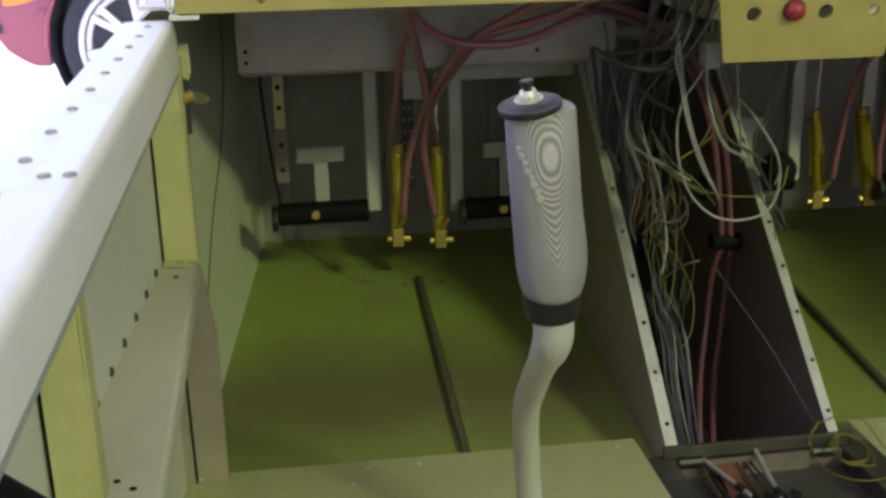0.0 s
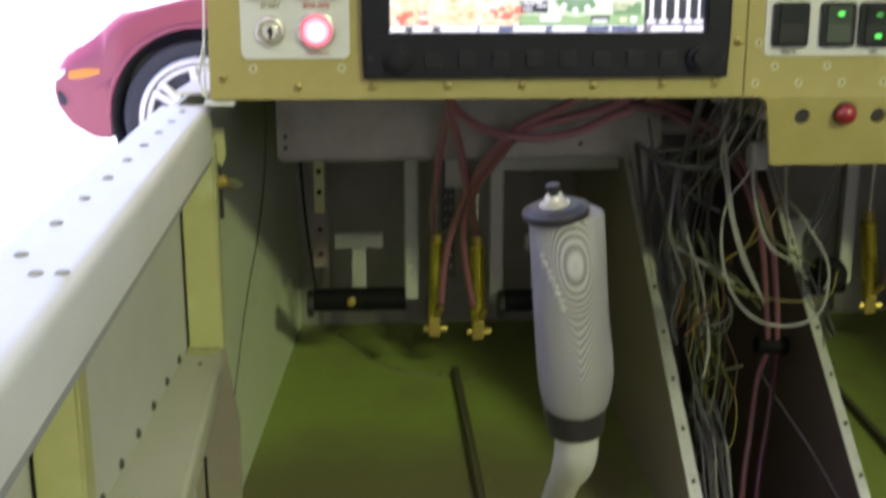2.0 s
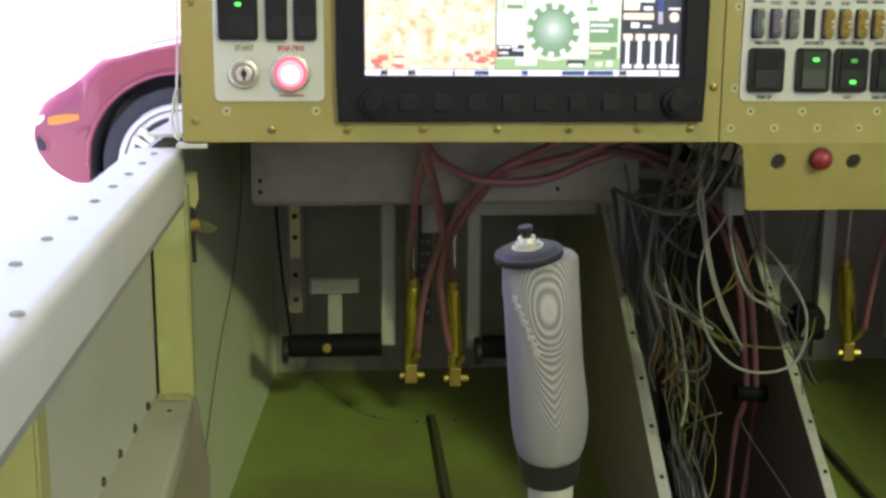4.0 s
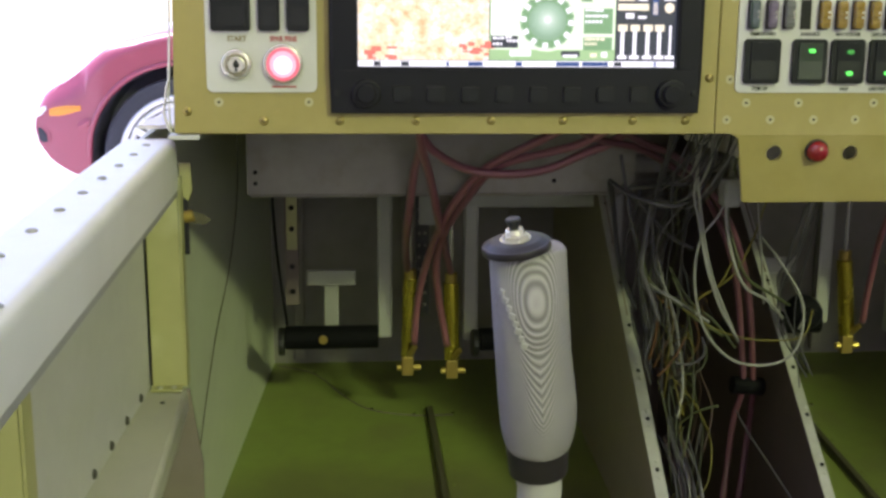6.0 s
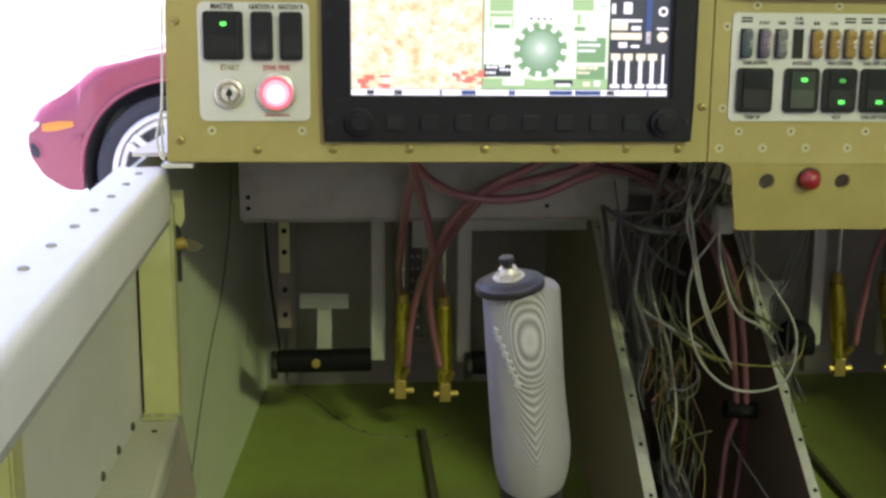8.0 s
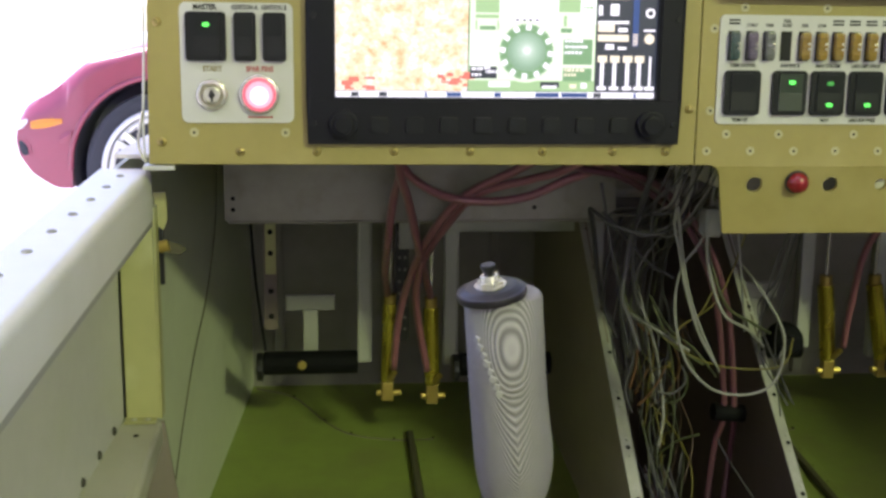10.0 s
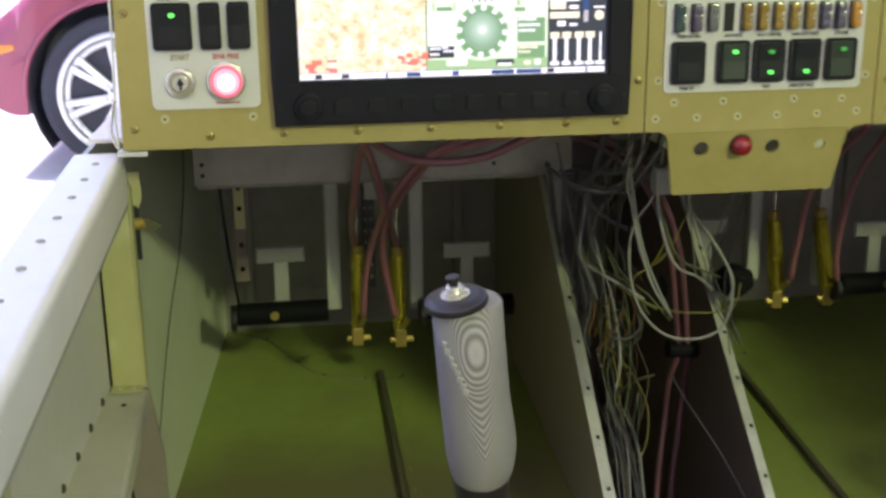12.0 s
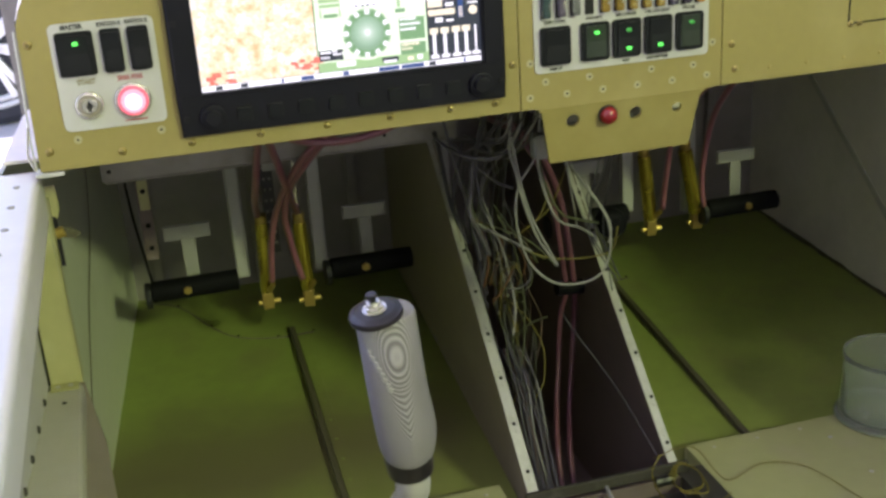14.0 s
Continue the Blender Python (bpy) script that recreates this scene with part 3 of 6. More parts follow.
for side, name in ((-1, "left"), (1, "right")):
    def mx(x):
        return x if side < 0 else 0.83 - x

    rail = solid("longeron_" + name, sweep([rail_section(y, side) for y in (0.035, 0.0, -0.15, -0.3, -0.45, -0.6, -0.9, -1.45)]), M_RAIL,
                 "white painted cockpit side rail with dark rivets", "rail", smooth=True)
    rail.data.set_sharp_from_angle(angle=radians(28))
    # grey strip stands for the shadow line along the rail's lower edge
    lip = sweep([[(mx(rail_x(y) - 0.0012), y, -0.0620), (mx(rail_x(y) - 0.0012), y, -0.0675), (mx(rail_x(y) - 0.0032), y, -0.0675), (mx(rail_x(y) - 0.0032), y, -0.0620)] for y in (0.035, -0.3, -0.9, -1.45)])
    part("rail_shade_line", lip, M_RAIL_GREY, rail, "thin grey strip for the shadow line below the rail")
    row = [(mx(-0.1365), y, -0.0230 + 0.016 * y) for y in [-0.006 - 0.0525 * k for k in range(10)]]
    rivets(rail, RIVET_RAIL, row, (0, 0, 1))
    rivets(rail, RIVET_RAIL, [(mx(x), y, -0.0230 + 0.016 * y) for x, y in ((-0.1235, -0.454), (-0.1140, -0.454))], (0, 0, 1))
    rivets(rail, RIVET_DARK, [(mx(-0.142), y, -0.0234 + 0.016 * y) for y in (-0.50, -0.53)], (0, 0, 1))
    # outer skin above and below the shelf
    skin = solid("skin_" + name, sweep([[(mx(skin_x(y)), y, -0.060), (mx(skin_x(y)), y, -0.46), (mx(skin_x(y) - 0.003), y, -0.46), (mx(skin_x(y) - 0.003), y, -0.060)] for y in (0.06, -0.4, -1.45)]),
                 M_SKIN, "pale primed fuselage side skin", "wall")
    rivets(skin, RIVET_BIG, [(mx(skin_x(y) + 0.0002), y, shelf_z(y) + 0.006) for y in [0.012 - 0.047 * k for k in range(14) if k != 7]], (1 if side < 0 else -1, 0, 0))
    shelf = solid("shelf_" + name, sweep([[(mx(a), y, shelf_z(y) + b) for a, b in ((skin_x(y), 0.0), (-0.1235 - 0.022 * y, 0.0), (-0.1215 - 0.022 * y, -0.0015), (-0.1205 - 0.022 * y, -0.004),
                                                                                (-0.1205 - 0.022 * y, -0.018), (-0.1225 - 0.022 * y, -0.018), (-0.1225 - 0.022 * y, -0.0035), (skin_x(y), -0.003))] for y in (0.048, -0.3, -0.7, -1.45)]),
                  M_SHELF, "pale primed side shelf with a rolled edge", "shelf")
    rivets(shelf, RIVET_DARK, [(mx(x), y, shelf_z(y) + 0.0001) for x, y in ((-0.137, 0.016), (-0.140, -0.31), (-0.13, -0.32))], (0, 0, 1))
    # upright frames
    for fy, top, foot, m in ((0.05, -0.055, -0.2290, M_RIB), (-0.335, -0.060, -0.2385, M_RIB), (-0.72, -0.060, -0.2385, M_RIB)):
        a, b = skin_x(fy) + 0.001, skin_x(fy) + (0.029 if fy > 0 else 0.0255)
        bm = prism([(mx(a), foot), (mx(b), foot), (mx(b), foot + 0.01), (mx(b - 0.001), top), (mx(a), top)], "y", fy, fy + 0.002)
        box(*sorted((mx(b), mx(b + 0.0015))), fy - 0.0005, fy + 0.016, foot, top, bm=bm)
        frame_ob = solid("frame", bm, m, "yellow-green primed upright frame of the cockpit side", "frame")
        part("frame_edge", tube([(mx(a + 0.0005), fy - 0.0008, foot + 0.002), (mx(a + 0.0005), fy - 0.0008, (top + foot) / 2), (mx(a + 0.0005), fy - 0.0008, top - 0.02)], 0.0010, 6), M_RUBBER, frame_ob, "dark edge gap")
        part("frame_foot", prism([(mx(a + 0.001), fy - 0.012), (mx(b - 0.002), fy - 0.012), (mx(b - 0.002), fy - 0.0002), (mx(a + 0.001), fy - 0.0002)], "z", foot - 0.0005, foot + 0.0012), M_RIB, frame_ob)
        rivets(frame_ob, RIVET_METAL, [(mx(a + 0.008), fy - 0.006, foot + 0.0013), (mx(b - 0.009), fy - 0.006, foot + 0.0013)], (0, 0, 1))
    bm = prism([(mx(-0.156), -0.447), (mx(-0.113), -0.447), (mx(-0.112), -0.30), (mx(-0.121), -0.234), (mx(-0.156), -0.234)], "y", 0.055, 0.0595)
    low = solid("frame", bm, M_TUNNEL, "grey primed lower frame beside the seat floor", "frame")
    part("frame_edge", tube([(mx(-0.1415), 0.054, -0.445), (mx(-0.142), 0.054, -0.39), (mx(-0.1425), 0.054, -0.33)], 0.0011, 6), M_RUBBER, low, "dark edge gap")
    rivets(low, RIVET_METAL, [(mx(-0.139), 0.0545, -0.443)], (0, -1, 0))


# ---- instrument panel ----
PT = 0.003  # panel thickness; the face looks aft, at y = 0
panel = thing("instrument_panel", (0.39, 0.0, -0.07), "pale yellow primed metal aircraft instrument panel with screws", "instrument panel")


def fillet(a, b, c, r, n=6):
    """A rounded corner at b between a and c."""
    a, b, c = (Vector((*p, 0)) for p in (a, b, c))
    u, v = (a - b).normalized(), (c - b).normalized()
    return [((1 - t) ** 2 * (b + r * u) + 2 * t * (1 - t) * b + t * t * (b + r * v)).to_2d()[:] for t in [k / n for k in range(n + 1)]]


left_face = [(-0.1165, -0.015), (0.2965, -0.016), (0.2965, 0.21), (-0.055, 0.21), *fillet((-0.055, 0.21), (-0.114, 0.108), (-0.115, 0.0), 0.012)]
mid_face = [(0.2973, -0.016), *fillet((0.2973, -0.016), (0.3165, -0.0158), (0.3168, -0.02), 0.006), (0.3168, -0.0166), (0.4738, -0.0166), *fillet((0.474, -0.02), (0.4742, -0.0158), (0.4946, -0.016), 0.006), (0.4946, -0.016), (0.4946, 0.21), (0.2973, 0.21)]
right_face = [(0.4954, -0.016), (0.945, -0.016), (0.945, 0.11), (0.885, 0.21), (0.4954, 0.21)]
for outline in (left_face, mid_face, right_face):
    part("face_plate", prism(outline, "y", 0.0, PT, bevel=0.0006), M_PANEL, panel)
for x0, x1 in ((-0.115, 0.300), (0.487, 0.943)):
    part("lower_flange", box(x0, x1, PT, 0.022, -0.0155, -0.0125, 0.0008), M_PANEL, panel)
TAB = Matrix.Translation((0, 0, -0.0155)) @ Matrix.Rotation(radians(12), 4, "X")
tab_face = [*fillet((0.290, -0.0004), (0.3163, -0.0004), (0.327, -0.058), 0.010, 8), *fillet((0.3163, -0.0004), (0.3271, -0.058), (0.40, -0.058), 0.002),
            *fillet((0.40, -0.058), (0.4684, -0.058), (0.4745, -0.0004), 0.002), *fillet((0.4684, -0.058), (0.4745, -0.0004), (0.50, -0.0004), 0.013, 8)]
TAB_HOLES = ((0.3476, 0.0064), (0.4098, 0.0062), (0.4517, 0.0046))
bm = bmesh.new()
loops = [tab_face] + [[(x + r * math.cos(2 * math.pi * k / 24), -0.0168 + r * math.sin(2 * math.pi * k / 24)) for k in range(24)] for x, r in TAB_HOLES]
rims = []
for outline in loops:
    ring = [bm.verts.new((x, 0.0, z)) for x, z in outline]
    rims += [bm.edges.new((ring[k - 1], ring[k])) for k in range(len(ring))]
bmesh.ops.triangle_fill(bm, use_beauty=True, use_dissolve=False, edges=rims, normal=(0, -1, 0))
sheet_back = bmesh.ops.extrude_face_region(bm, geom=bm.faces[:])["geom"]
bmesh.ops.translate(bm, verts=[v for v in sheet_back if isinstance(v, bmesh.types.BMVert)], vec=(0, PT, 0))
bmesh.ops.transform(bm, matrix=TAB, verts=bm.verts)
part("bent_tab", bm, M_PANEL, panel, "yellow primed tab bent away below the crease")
part("corner_strip", box(-0.121, -0.098, -0.001, 0.016, -0.0195, -0.016, 0.0008), M_LABEL, panel, "bare bright metal strip under the panel corner")

SCREW_HEAD = finish(dome(0.0034, 0.0019, 12), "screw", M_ZINC, True)
bm = box(-0.0019, 0.0019, -0.0004, 0.0004, 0.00125, 0.00185)
box(-0.0004, 0.0004, -0.0019, 0.0019, 0.00125, 0.0018, bm=bm)
SCREW_SLOT = finish(bm, "slot", M_INK)
DIMPLE = finish(cyl((0, 0, 0), (0, 0, 0.0004), 0.0034, seg=12), "flush_rivet", M_DIMPLE)
DIMPLE_DOT = finish(cyl((0, 0, 0.0002), (0, 0, 0.0007), 0.0011, seg=8), "rivet_core", M_INK)


def fasten(parent, head, core, core_name, places, y=0.0):
    base = Matrix.Translation(Vector(parent["base"])).inverted()
    for x, z in places:
        m = Matrix.Translation((x, y, z)) @ pose(0, 0, 0, 90) @ pose(0, 0, 0, 0, 0, 37 * math.sin(971 * x + 313 * z))
        a = new(head.name.split(".")[0], head)
        a.parent, a.matrix_parent_inverse, a.matrix_basis = parent, base, m
        c = new(core_name, core)
        c.parent = a


fasten(panel, SCREW_HEAD, SCREW_SLOT, "slot",
       [(x, -0.0055) for x in (-0.0500, 0.0065, 0.0640, 0.1215, 0.1770, 0.2315, 0.2730)]
       + [(-0.1065, 0.0015), (-0.1075, 0.088), (-0.075, 0.16), (0.2905, 0.027), (0.2905, 0.112), (0.2905, 0.18), (0.505, 0.022), (0.509, -0.002), (0.505, 0.112), (0.86, 0.005)])
fasten(panel, DIMPLE, DIMPLE_DOT, "rivet_core",
       [(0.307, 0.088), (0.307, 0.026), (0.306, -0.005), (0.321, 0.008), (0.341, -0.005), (0.363, 0.008), (0.376, -0.005), (0.410, -0.005), (0.424, 0.008),
        (0.445, -0.005), (0.466, 0.007), (0.480, -0.004), (0.485, 0.026), (0.487, 0.088), (0.330, 0.104), (0.395, 0.104), (0.465, 0.104), (-0.083, 0.0085), (-0.0165, 0.0085)])
SMALL = finish(dome(0.0018, 0.0008, 8), "rivet", M_ZINC, True)
rivets(panel, SMALL, [(x, -0.0002, -0.004) for x in (0.545, 0.585, 0.625, 0.665, 0.705, 0.745, 0.785)], (0, -1, 0))

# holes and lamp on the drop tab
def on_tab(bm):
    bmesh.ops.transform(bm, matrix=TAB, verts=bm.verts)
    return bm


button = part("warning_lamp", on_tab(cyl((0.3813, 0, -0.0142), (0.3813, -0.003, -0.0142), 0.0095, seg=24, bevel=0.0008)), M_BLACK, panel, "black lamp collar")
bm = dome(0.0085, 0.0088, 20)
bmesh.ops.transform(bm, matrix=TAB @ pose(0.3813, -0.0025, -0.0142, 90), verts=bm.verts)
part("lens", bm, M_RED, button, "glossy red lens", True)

# seam of the glove-box door
bm = bmesh.new()
for a, b in (((0.628, 0.028), (0.82, 0.028)), ((0.628, 0.028), (0.628, 0.15))):
    cyl((a[0], -0.0001, a[1]), (b[0], -0.0001, b[1]), 0.0009, seg=6, bm=bm)
part("door_seam", bm, M_INK, panel, "dark seam of the glove-box door")
fasten(panel, SCREW_HEAD, SCREW_SLOT, "slot", [(0.6300, 0.0272), (0.6400, 0.0275)])


# ---- display unit ----
display = thing("flight_display", (0.1405, 0.0, 0.0), "black framed glowing flight display set in the panel", "display")
bm = bmesh.new()
y0, y1 = -0.0075, -0.0004
for x0, x1, z0, z1 in ((0.0, 0.281, 0.0005, 0.0325), (0.0, 0.281, 0.166, 0.187), (0.0, 0.0195, 0.0325, 0.166), (0.2625, 0.281, 0.0325, 0.166)):
    box(x0, x1, y0, y1, z0, z1, bm=bm)
bmesh.ops.remove_doubles(bm, verts=bm.verts, dist=1e-5)
bmesh.ops.bevel(bm, geom=[e for e in bm.edges if all(abs(v.co.y - y0) < 1e-5 for v in e.verts) and len(e.link_faces) == 2 and e.calc_face_angle(0) > 0.5], offset=0.0016, segments=2, affect="EDGES")
bezel = part("bezel", bm, M_BEZEL, display)
part("bezel_lip", box(0.0197, 0.2623, -0.0060, -0.0010, 0.0322, 0.0347, 0.0006), M_BEZEL, display)
for k in range(8):
    x = 0.0525 + 0.0258 * k
    part("key_gap", prism(rounded(x - 0.0070, x + 0.0070, 0.0087, 0.0213, 0.0016), "y", -0.0079, -0.0072), M_INK, display)
    key = part("key", prism(rounded(x - 0.0062, x + 0.0062, 0.0095, 0.0205, 0.0014), "y", -0.0098, -0.0072, bevel=0.0006), M_SWITCH, display)
for x in (0.0262, 0.2580):
    knob = part("knob", cyl((x, -0.0072, 0.0155), (x, -0.0125, 0.0155), 0.0108, seg=28, bevel=0.0012), M_BEZEL, display)
    part("knob_top", cyl((x, -0.0125, 0.0155), (x, -0.0165, 0.0155), 0.0070, seg=24, bevel=0.001), M_BEZEL, knob)
for x, z in ((0.0045, 0.0155), (0.2765, 0.0155), (0.0045, 0.094), (0.2765, 0.094)):
    head = cyl((x, -0.0074, z), (x, -0.0086, z), 0.0024, seg=12, bevel=0.0004)
    part("bezel_screw", head, M_SWITCH, display)


def patch(x0, x1, z0, z1, material, name, y=-0.0022, label=""):
    return part(name, box(x0, x1, y, y + 0.0003, z0, z1), material, display, label)


patch(0.0195, 0.2625, 0.0325, 0.166, M_SCR_DARK, "screen", -0.0012, "dark glowing screen")
patch(0.0205, 0.1185, 0.040, 0.165, M_MAP, "map_page", -0.0018, "washed-out orange and cream moving map")
patch(0.1190, 0.2150, 0.040, 0.165, M_SCR_GREEN, "flight_page", -0.0018, "green and white flight page")
patch(0.0205, 0.2615, 0.0352, 0.0395, M_SCR_WHITE, "status_strip", -0.0018)
for x, w, m in ((0.032, 0.0055, M_SCR_DARK), (0.0525, 0.006, M_SCR_DARK), (0.0865, 0.002, M_SCR_BLUE), (0.103, 0.011, M_SCR_BLUE), (0.139, 0.005, M_SCR_BLUE), (0.170, 0.018, M_SCR_BLUE), (0.190, 0.020, M_SCR_BLUE), (0.2145, 0.006, M_SCR_DARK), (0.2455, 0.002, M_SCR_BLUE)):
    patch(x, x + w, 0.0357, 0.0389, m, "soft_key")
# map: ragged red water patches low down
random.seed(4)
for cx, cz, n in ((0.0345, 0.0445, 7), (0.106, 0.0475, 12)):
    for k in range(n):
        x, z = cx + random.uniform(-0.011, 0.011), cz + random.uniform(-0.005, 0.006)
        patch(x, x + random.uniform(0.003, 0.009), z, z + random.uniform(0.001, 0.004), M_SCR_RED, "red_patch", -0.00215 - 0.0001 * k)
# flight page: pale ground, bright horizon column, tapes and data boxes
M_SCR_PALE = glow("display_pale_green", (0.80, 0.95, 0.66), 0.40)
patch(0.1200, 0.2145, 0.0480, 0.165, M_SCR_PALE, "page_ground", -0.0020)
patch(0.1423, 0.1855, 0.0900, 0.165, M_SCR_WHITE, "attitude", -0.0024)
patch(0.2028, 0.2144, 0.0900, 0.165, M_SCR_WHITE, "altitude_tape", -0.0024)
patch(0.1237, 0.1415, 0.0975, 0.165, M_SCR_GREEN, "speed_band", -0.0024)
patch(0.1862, 0.2026, 0.0985, 0.165, M_SCR_GREEN, "climb_band", -0.0024)
patch(0.1237, 0.1415, 0.0935, 0.0962, M_SCR_GREEN, "speed_line", -0.0024)
patch(0.1270, 0.1390, 0.0850, 0.0880, M_SCR_MIDGREEN, "speed_box", -0.0024)
patch(0.1238, 0.1252, 0.0850, 0.0920, M_SCR_GREEN, "speed_edge", -0.0024)
patch(0.1402, 0.1415, 0.0850, 0.0920, M_SCR_GREEN, "speed_edge", -0.0024)
patch(0.1880, 0.1965, 0.0835, 0.0868, M_SCR_MIDGREEN, "climb_box", -0.0024)
patch(0.1900, 0.1925, 0.0880, 0.0960, M_SCR_GREEN, "climb_mark", -0.0024)
patch(0.1201, 0.1425, 0.0592, 0.0823, M_SCR_WHITE, "speed_tape", -0.0024)
patch(0.1904, 0.2126, 0.0601, 0.0788, M_SCR_MIDGREEN, "navigation_box", -0.0024)
patch(0.1904, 0.2126, 0.0477, 0.0574, M_SCR_MIDGREEN, "clock_box", -0.0024)
patch(0.1201, 0.1405, 0.0494, 0.0583, M_SCR_DARK, "source_box", -0.0024)
patch(0.1195, 0.1890, 0.0423, 0.0478, M_SCR_GREEN, "lower_band", -0.0024)
patch(0.1344, 0.1504, 0.0432, 0.0474, M_SCR_WHITE, "heading_box", -0.0027)
patch(0.1736, 0.1878, 0.0430, 0.0470, M_SCR_DARK, "track_box", -0.0027)
patch(0.1750, 0.1860, 0.0424, 0.0444, M_SCR_WHITE, "track_value", -0.0029)
patch(0.1960, 0.2010, 0.0425, 0.0455, M_SCR_CREAM, "page_mark", -0.0027)
patch(0.2045, 0.2090, 0.0425, 0.0465, M_SCR_WHITE, "page_mark", -0.0027)
random.seed(8)
for x0, x1, z, m in ((0.1915, 0.2040, 0.0765, M_SCR_WHITE), (0.1915, 0.2085, 0.0722, M_SCR_WHITE), (0.1915, 0.2035, 0.0680, M_SCR_WHITE), (0.1915, 0.2065, 0.0550, M_SCR_CREAM), (0.1915, 0.1995, 0.0515, M_SCR_CREAM),
                     (0.1215, 0.1300, 0.0555, M_SCR_WHITE), (0.1215, 0.1275, 0.0512, M_SCR_WHITE), (0.1320, 0.1395, 0.0535, M_SCR_WHITE), (0.1310, 0.1345, 0.0562, M_SCR_WHITE), (0.2045, 0.2120, 0.1010, M_SCR_GREEN), (0.2045, 0.2105, 0.1080, M_SCR_GREEN)):
    x = x0
    while x < x1:
        w = random.uniform(0.0012, 0.0034)
        patch(x, min(x + w, x1 + 0.001), z, z + 0.0020, m, "data_line", -0.0028)
        x += w + random.uniform(0.0005, 0.0010)
CX, CZ = 0.1624, 0.0692
part("compass_ring", cyl((CX, -0.0024, CZ), (CX, -0.0028, CZ), 0.0226, seg=48), M_SCR_PALE, display)
part("compass_band", cyl((CX, -0.0028, CZ), (CX, -0.0031, CZ), 0.0206, seg=48), M_SCR_MIDGREEN, display)
for k in range(36):
    a = 2 * math.pi * k / 36
    r0, r1, w = (0.0196, 0.0204, 0.0004) if k % 3 else (0.0160, 0.0202, 0.0019)
    bm = box(r0, r1, -0.0035, -0.0031, -w, w)
    bmesh.ops.transform(bm, matrix=Matrix.Translation((CX, 0, CZ)) @ pose(0, 0, 0, 0, math.degrees(a) + 4), verts=bm.verts)
    part("compass_mark", bm, M_SCR_PALE if k % 3 else M_SCR_WHITE, display)
for x, w in ((-0.0075, 0.0024), (-0.0020, 0.0022), (0.0025, 0.0024), (0.0075, 0.0022)):
    patch(CX + x - w / 2, CX + x + w / 2, CZ + 0.0225, CZ + 0.0240, M_SCR_DARK, "compass_label", -0.0032)
part("compass_disc", cyl((CX, -0.0035, CZ), (CX, -0.0038, CZ), 0.0143, seg=40), M_SCR_TEAL, display)
M_SCR_SOFT = [glow("display_core_%s" % n, c, e) for n, c, e in (("rim", (0.32, 0.50, 0.32), 0.35), ("outer", (0.37, 0.55, 0.37), 0.36), ("middle", (0.45, 0.62, 0.44), 0.37), ("inner", (0.55, 0.70, 0.53), 0.38), ("heart", (0.72, 0.84, 0.70), 0.40))]
for k, (r0, m) in enumerate(zip((0.0122, 0.0100, 0.0076, 0.0052, 0.0030), M_SCR_SOFT)):
    part("compass_glow", cyl((CX, -0.0038 - 0.0002 * k, CZ + 0.001), (CX, -0.0040 - 0.0002 * k, CZ + 0.001), r0, seg=32), m, display)
part("compass_core", cyl((CX, -0.0048, CZ + 0.001), (CX, -0.0050, CZ + 0.001), 0.0013, seg=16), M_SCR_WHITE, display)
# engine column
for k, x in enumerate((0.2205, 0.2300, 0.2400, 0.2490, 0.2575)):
    w = 0.0028 if k < 4 else 0.0016
    patch(x - w / 2, x + w / 2, 0.0420, 0.0665, M_SCR_WHITE, "engine_bar")
    if k < 4:
        patch(x - 0.0036, x + 0.0036, 0.0620, 0.0670, M_SCR_CREAM, "engine_bar_top", -0.0025)
    patch(x - 0.0036, x + 0.0036, 0.0412, 0.0440, M_SCR_WHITE, "engine_value")
for x0, x1, z0, z1, m in ((0.2165, 0.2290, 0.0845, 0.0905, M_SCR_CREAM), (0.2165, 0.2400, 0.0905, 0.0925, M_SCR_WHITE), (0.2165, 0.2400, 0.0775, 0.0825, M_SCR_CREAM), (0.2225, 0.2290, 0.0715, 0.0755, M_SCR_WHITE),
                          (0.2320, 0.2385, 0.0715, 0.0735, M_SCR_WHITE), (0.2320, 0.2390, 0.0845, 0.0875, M_SCR_WHITE), (0.2430, 0.2475, 0.0740, 0.1150, M_SCR_BLUE), (0.2435, 0.2470, 0.0745, 0.0835, M_SCR_CREAM),
                          (0.2515, 0.2605, 0.0850, 0.0865, M_SCR_WHITE), (0.2165, 0.2195, 0.0965, 0.1040, M_SCR_WHITE), (0.2255, 0.2320, 0.0965, 0.1050, M_SCR_WHITE), (0.2165, 0.2390, 0.1085, 0.1120, M_SCR_CREAM),
                          (0.2165, 0.2340, 0.1180, 0.1215, M_SCR_WHITE), (0.2165, 0.2590, 0.1300, 0.1320, M_SCR_WHITE), (0.2440, 0.2466, 0.1150, 0.1290, M_SCR_WHITE)):
    patch(x0, x1, z0, z1, m, "engine_readout")
for z, r in ((0.0795, 0.0038), (0.0985, 0.0036), (0.1140, 0.0038)):
    part("dial", cyl((0.2560, -0.0022, z), (0.2560, -0.0026, z), r, seg=20), M_SCR_CREAM if z < 0.08 else M_SCR_WHITE, display)
    part("dial_hole", cyl((0.2560, -0.0026, z), (0.2560, -0.0029, z), r * 0.55, seg=16), M_SCR_CREAM if z < 0.08 else M_SCR_DARK, display)


